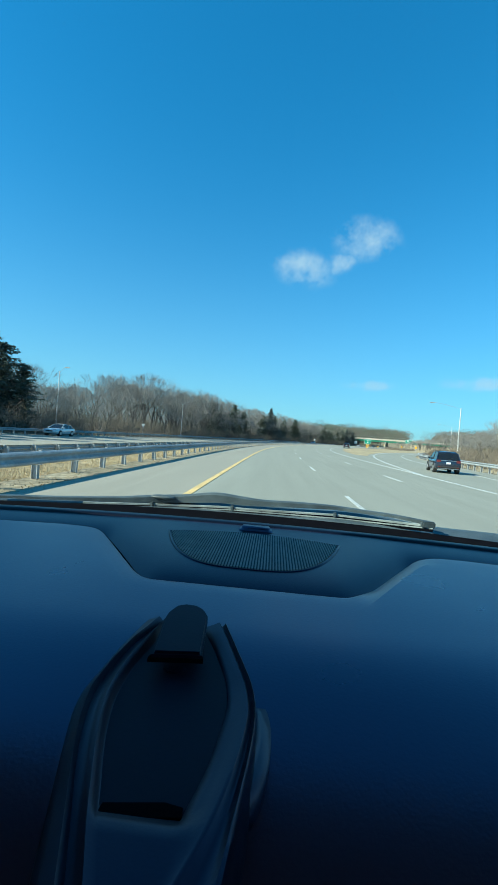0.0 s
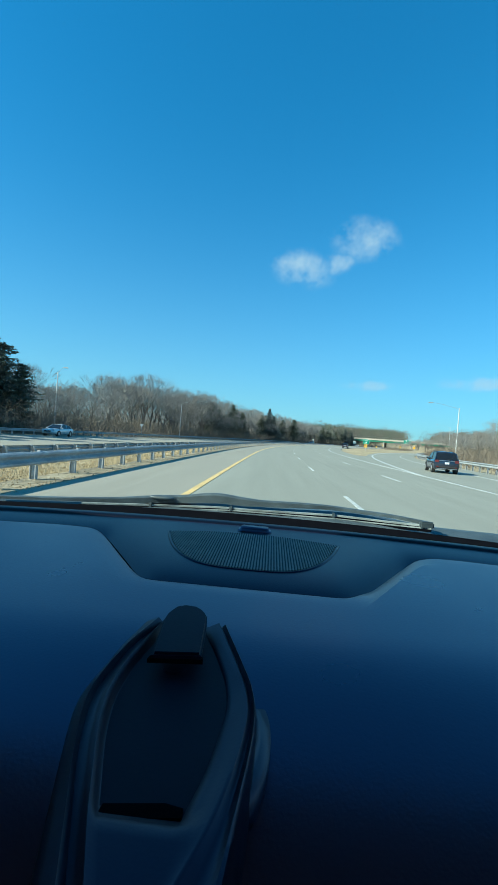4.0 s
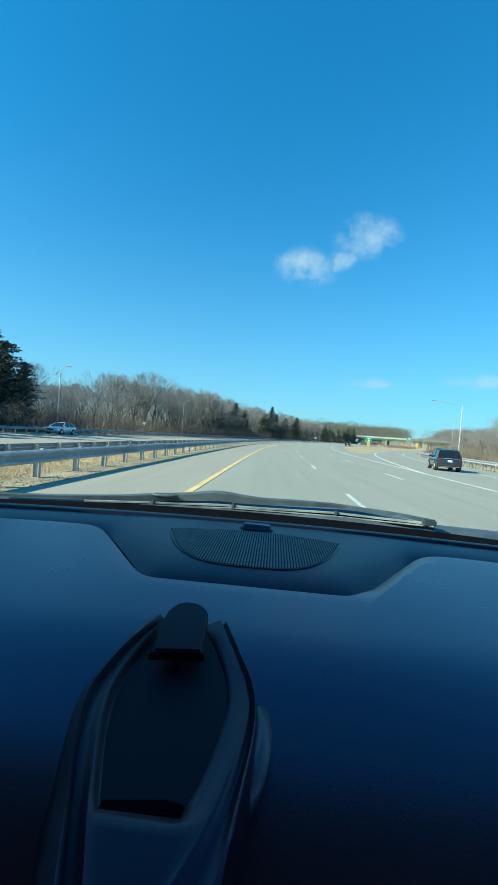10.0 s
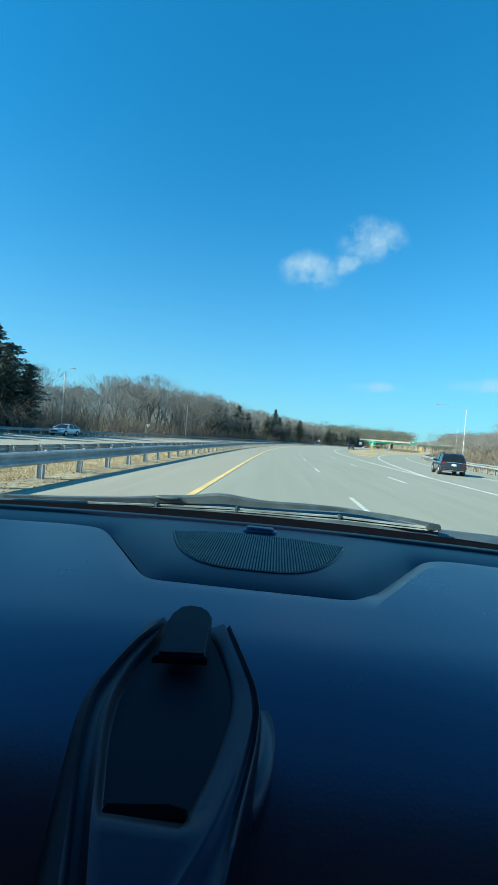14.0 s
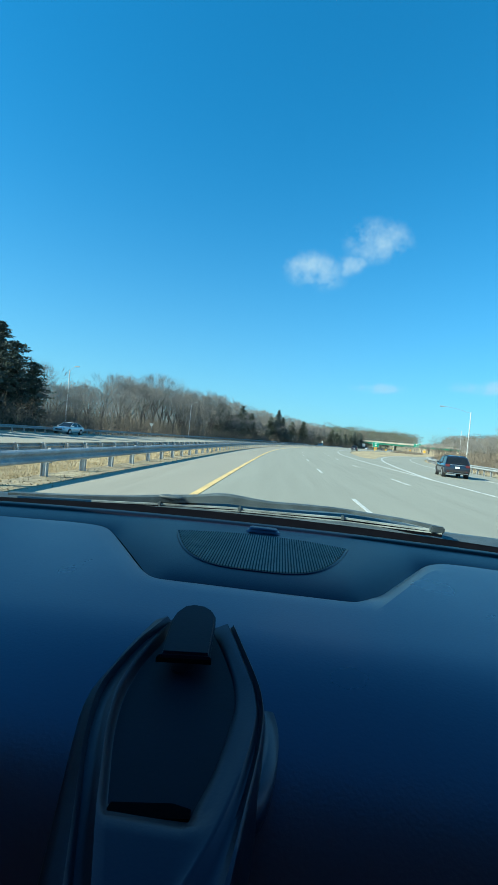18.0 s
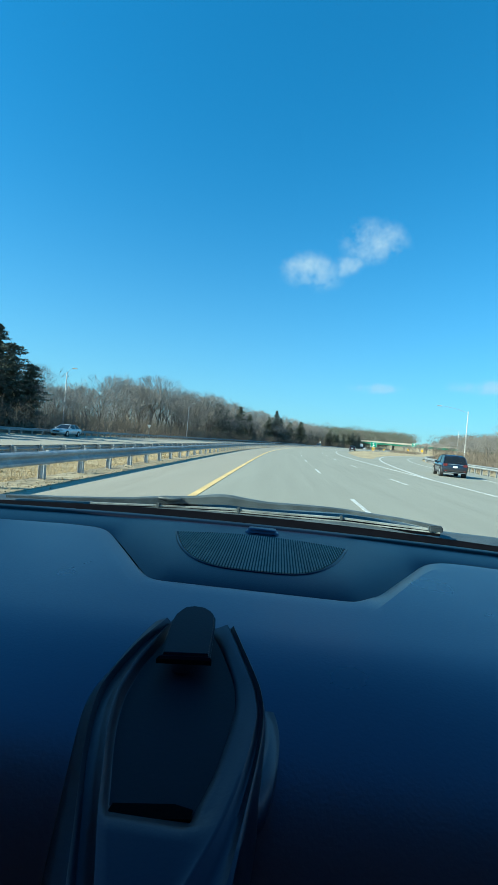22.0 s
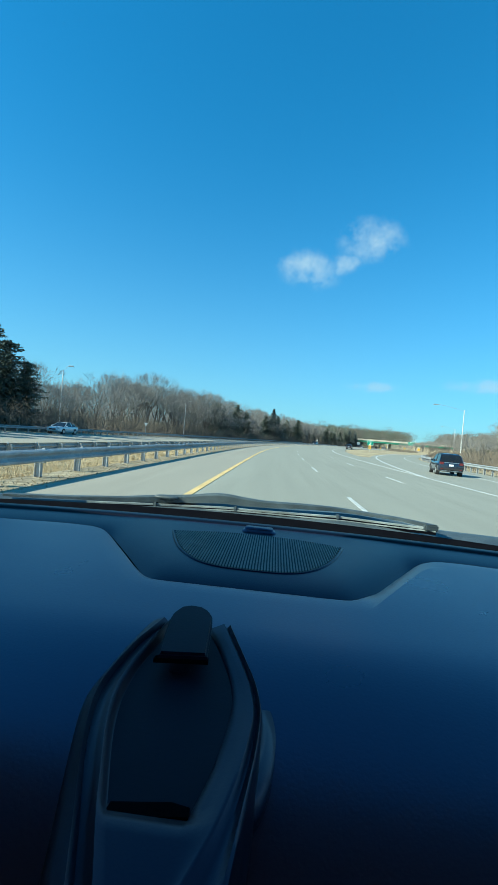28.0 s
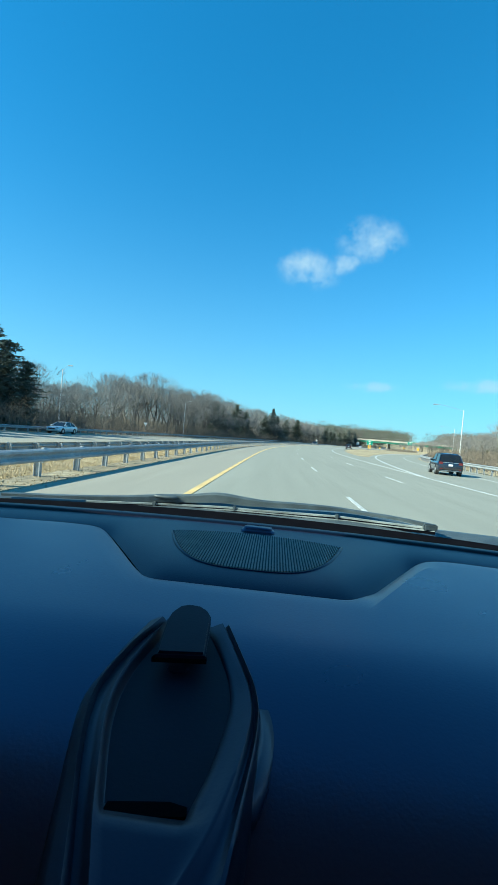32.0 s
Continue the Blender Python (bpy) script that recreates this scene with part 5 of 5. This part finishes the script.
def thicket(name, places, height, count, seed, material, label):
    """Undergrowth: many thin stems round the given places."""
    rnd = random.Random(seed)
    v, f = [], []
    for p in places:
        for _ in range(count):
            a = rnd.uniform(0, 6.283)
            r = rnd.uniform(0, 1.9)
            q = p + Vector((r * math.cos(a), r * math.sin(a), -0.1))
            hgt = height * rnd.uniform(0.35, 1.1)
            d = Vector((rnd.uniform(-0.4, 0.4), rnd.uniform(-0.4, 0.4), 1)).normalized()
            t = q + d * hgt * 0.55
            blade(v, f, q, t, 0.022, 0.016, rnd)
            for _ in range(4):
                e = Vector((rnd.uniform(-0.8, 0.8), rnd.uniform(-0.8, 0.8), rnd.uniform(0.2, 1))).normalized()
                b = q.lerp(t, rnd.uniform(0.3, 1))
                blade(v, f, b, b + e * hgt * rnd.uniform(0.25, 0.5), 0.014, 0.006, rnd)
    ob = piece(name, pydata(name, v, f), material)
    return tagged(ob, label, "undergrowth", kind="stuff")


rl = random.Random(77)
fv = [spot(s, o, 0.05 + (0 if o < -30 else -0.2) + smoothstep(120, 420, abs(o)) * 6) for s in span(20, 440, 6) for o in (-29.6, -30.6, -34, -37, -41, -50, -62, -85, -120, -190, -330)]
ff = [(i * 11 + j, i * 11 + j + 1, (i + 1) * 11 + j + 1, (i + 1) * 11 + j) for i in range(len(fv) // 11 - 1) for j in range(10)]
tagged(piece("woodland_floor", pydata("woodland_floor", fv, ff), WOOD_FLOOR, smooth=True), "brown leaf-covered floor of the winter wood", "ground", kind="structure")
thicket("undergrowth", [spot(s + rl.uniform(-1, 1), o + rl.uniform(-1, 1)) for s in span(45, 340, 2.6) for o in (-30.6, -33, -36, -40, -46)], 5.6, 18, 1, BRUSH, "tangled brown winter undergrowth at the foot of the wood")
thicket("roadside_brush", [spot(s + rl.uniform(-1, 1), ramp_right(min(s, 230)) + d + rl.uniform(-1, 1)) for s in span(26, 260, 2.2) for d in (3.6, 5.5, 8, 11, 15, 20)], 3.4, 11, 2, BRUSH, "brown leafless brush on the bank outside the ramp")
thicket("island_brush", [spot(s + rl.uniform(-1, 1), o) for s in span(232, 285, 2) for o in (16, 19, 22, 26)], 2.2, 10, 3, BRUSH, "brown scrub on the island between highway and ramp")


def far_wood(name, places, seed, material, label, thick=1.0, long=1.0, low=0.22):
    """Distant trees, many to a mesh: short trunks under rough crowns of twigs."""
    rnd = random.Random(seed)
    v, f = [], []
    for p, hgt in places:
        hgt *= 1 + 0.38 * noise.noise((p.x * 0.03, p.y * 0.03, seed))
        prism(v, f, p, p + Vector((0, 0, hgt * 0.7)), 0.16, 0.08)
        for _ in range(120):
            a = rnd.uniform(0, 6.283)
            t = rnd.uniform(low, 0.97)
            r = hgt * 0.34 * math.sqrt(rnd.random()) * math.sqrt(max(0.03, 1 - ((t - 0.58) / 0.42) ** 2))
            q = p + Vector((r * math.cos(a), r * math.sin(a), hgt * t))
            d = Vector((math.cos(a) * 0.6, math.sin(a) * 0.6, rnd.uniform(0.3, 1))).normalized()
            blade(v, f, q, q + d * hgt * rnd.uniform(0.05, 0.12) * long, 0.13 * thick, 0.05 * thick, rnd)
    ob = piece(name, pydata(name, v, f), material)
    return tagged(ob, label, "wood", kind="stuff")


def far_spot(s, o):
    p = spot(s, o)
    return p + Vector((0, 0, smoothstep(450, 900, s) * 14 + smoothstep(120, 420, abs(o)) * 6))


rf = random.Random(9)
far_wood("back_wood", [(far_spot(rf.uniform(40, 340), rf.uniform(-95, -52)), rf.uniform(8, 12.5)) for _ in range(720)], 5, TWIG, "depth of the leafless wood beyond the opposite lanes", 0.26, 2.4, 0.03)
far_wood("far_wood", [(far_spot(rf.uniform(330, 560), rf.uniform(-120, -34)), rf.uniform(11, 17)) for _ in range(420)], 1, FAR_TWIG, "distant leafless wood beyond the bend")
far_wood("far_pines", [(far_spot(rf.uniform(300, 560), rf.uniform(-90, -34)), rf.uniform(9, 16)) for _ in range(300)], 6, NEEDLE_PALE, "distant grey-green pines among the bare trees")
far_wood("hill_wood", [(far_spot(rf.uniform(480, 1000), rf.choice((rf.uniform(-200, -30), rf.uniform(-200, -30), rf.uniform(18, 110)))), rf.uniform(15, 22)) for _ in range(800)], 2, FAR_TWIG, "hazy bare wood on the hill behind the bridge")
far_wood("hill_pines", [(far_spot(rf.uniform(480, 900), rf.uniform(-150, -30)), rf.uniform(14, 22)) for _ in range(300)], 7, NEEDLE_PALE, "grey-green pines on the hill behind the bridge")
far_wood("right_wood", [(far_spot(rf.uniform(250, 900), rf.uniform(48, 190)), rf.uniform(7, 12)) for _ in range(500)], 3, FAR_TWIG, "bare wood on the rise beyond the ramp")
far_wood("right_verge_wood", [(far_spot(rf.uniform(440, 900), rf.uniform(24, 60)), rf.uniform(7, 12)) for _ in range(220)], 4, FAR_TWIG, "bare wood beside the road past the bridge")

# ---- grass on the median and verges ----


def tufts(name, places, seed, label):
    rnd = random.Random(seed)
    v, f = [], []
    for p in places:
        for _ in range(5):
            a = rnd.uniform(0, 6.283)
            q = p + Vector((rnd.uniform(-0.08, 0.08), rnd.uniform(-0.08, 0.08), -0.02))
            side = Vector((math.cos(a), math.sin(a), 0)) * 0.006
            tip = q + Vector((rnd.uniform(-0.07, 0.07), rnd.uniform(-0.07, 0.07), rnd.uniform(0.06, 0.17)))
            n = len(v)
            v.extend((q - side, q + side, tip))
            f.append((n, n + 1, n + 2))
    ob = piece(name, pydata(name, v, f), BLADE)
    return tagged(ob, label, "grass", kind="stuff")


rg_ = random.Random(21)
tufts("median_grass", [spot(s, o) for s, o in ((5 + 60 * rg_.random() ** 1.6, rg_.uniform(-10.4, -5.2)) for _ in range(14000))], 1, "short dry tan grass on the median")
# gravel and leaf litter along the foot of the guardrail
lit = strip("litter", span(-10, 214, 2), lambda s: RAIL - 0.35 + 0.2 * noise.noise((s * 0.7, 0, 0)), lambda s: LEFT_EDGE - 0.02 + 0.12 * noise.noise((s * 0.9, 4, 0)), -0.012, 0.05, LITTER)
rl2 = random.Random(31)
lv, lf = [], []
for _ in range(4200):
    s = 4 + 50 * rl2.random() ** 1.5
    q = at(s, rl2.uniform(RAIL - 0.7, LEFT_EDGE + 0.05 + 0.25 * rl2.random() ** 2), rl2.uniform(-0.008, 0.006))
    w_, t_ = rl2.uniform(0.008, 0.028), rl2.uniform(0, 6.283)
    a_, b_ = Vector((math.cos(t_) * w_, math.sin(t_) * w_, rl2.uniform(-0.01, 0.02))), Vector((-math.sin(t_) * w_ * 0.6, math.cos(t_) * w_ * 0.6, rl2.uniform(-0.01, 0.02)))
    n_ = len(lv)
    lv.extend((q - a_, q + b_, q + a_, q - b_))
    lf.append((n_, n_ + 1, n_ + 2, n_ + 3))
tagged(piece("leaf_litter", pydata("leaf_litter", lv, lf), LEAVES), "scattered dry leaves and grit under the guardrail", "leaf litter", kind="stuff")
tagged(lit, "strip of grey gravel and leaf litter under the guardrail", "gravel", kind="structure")
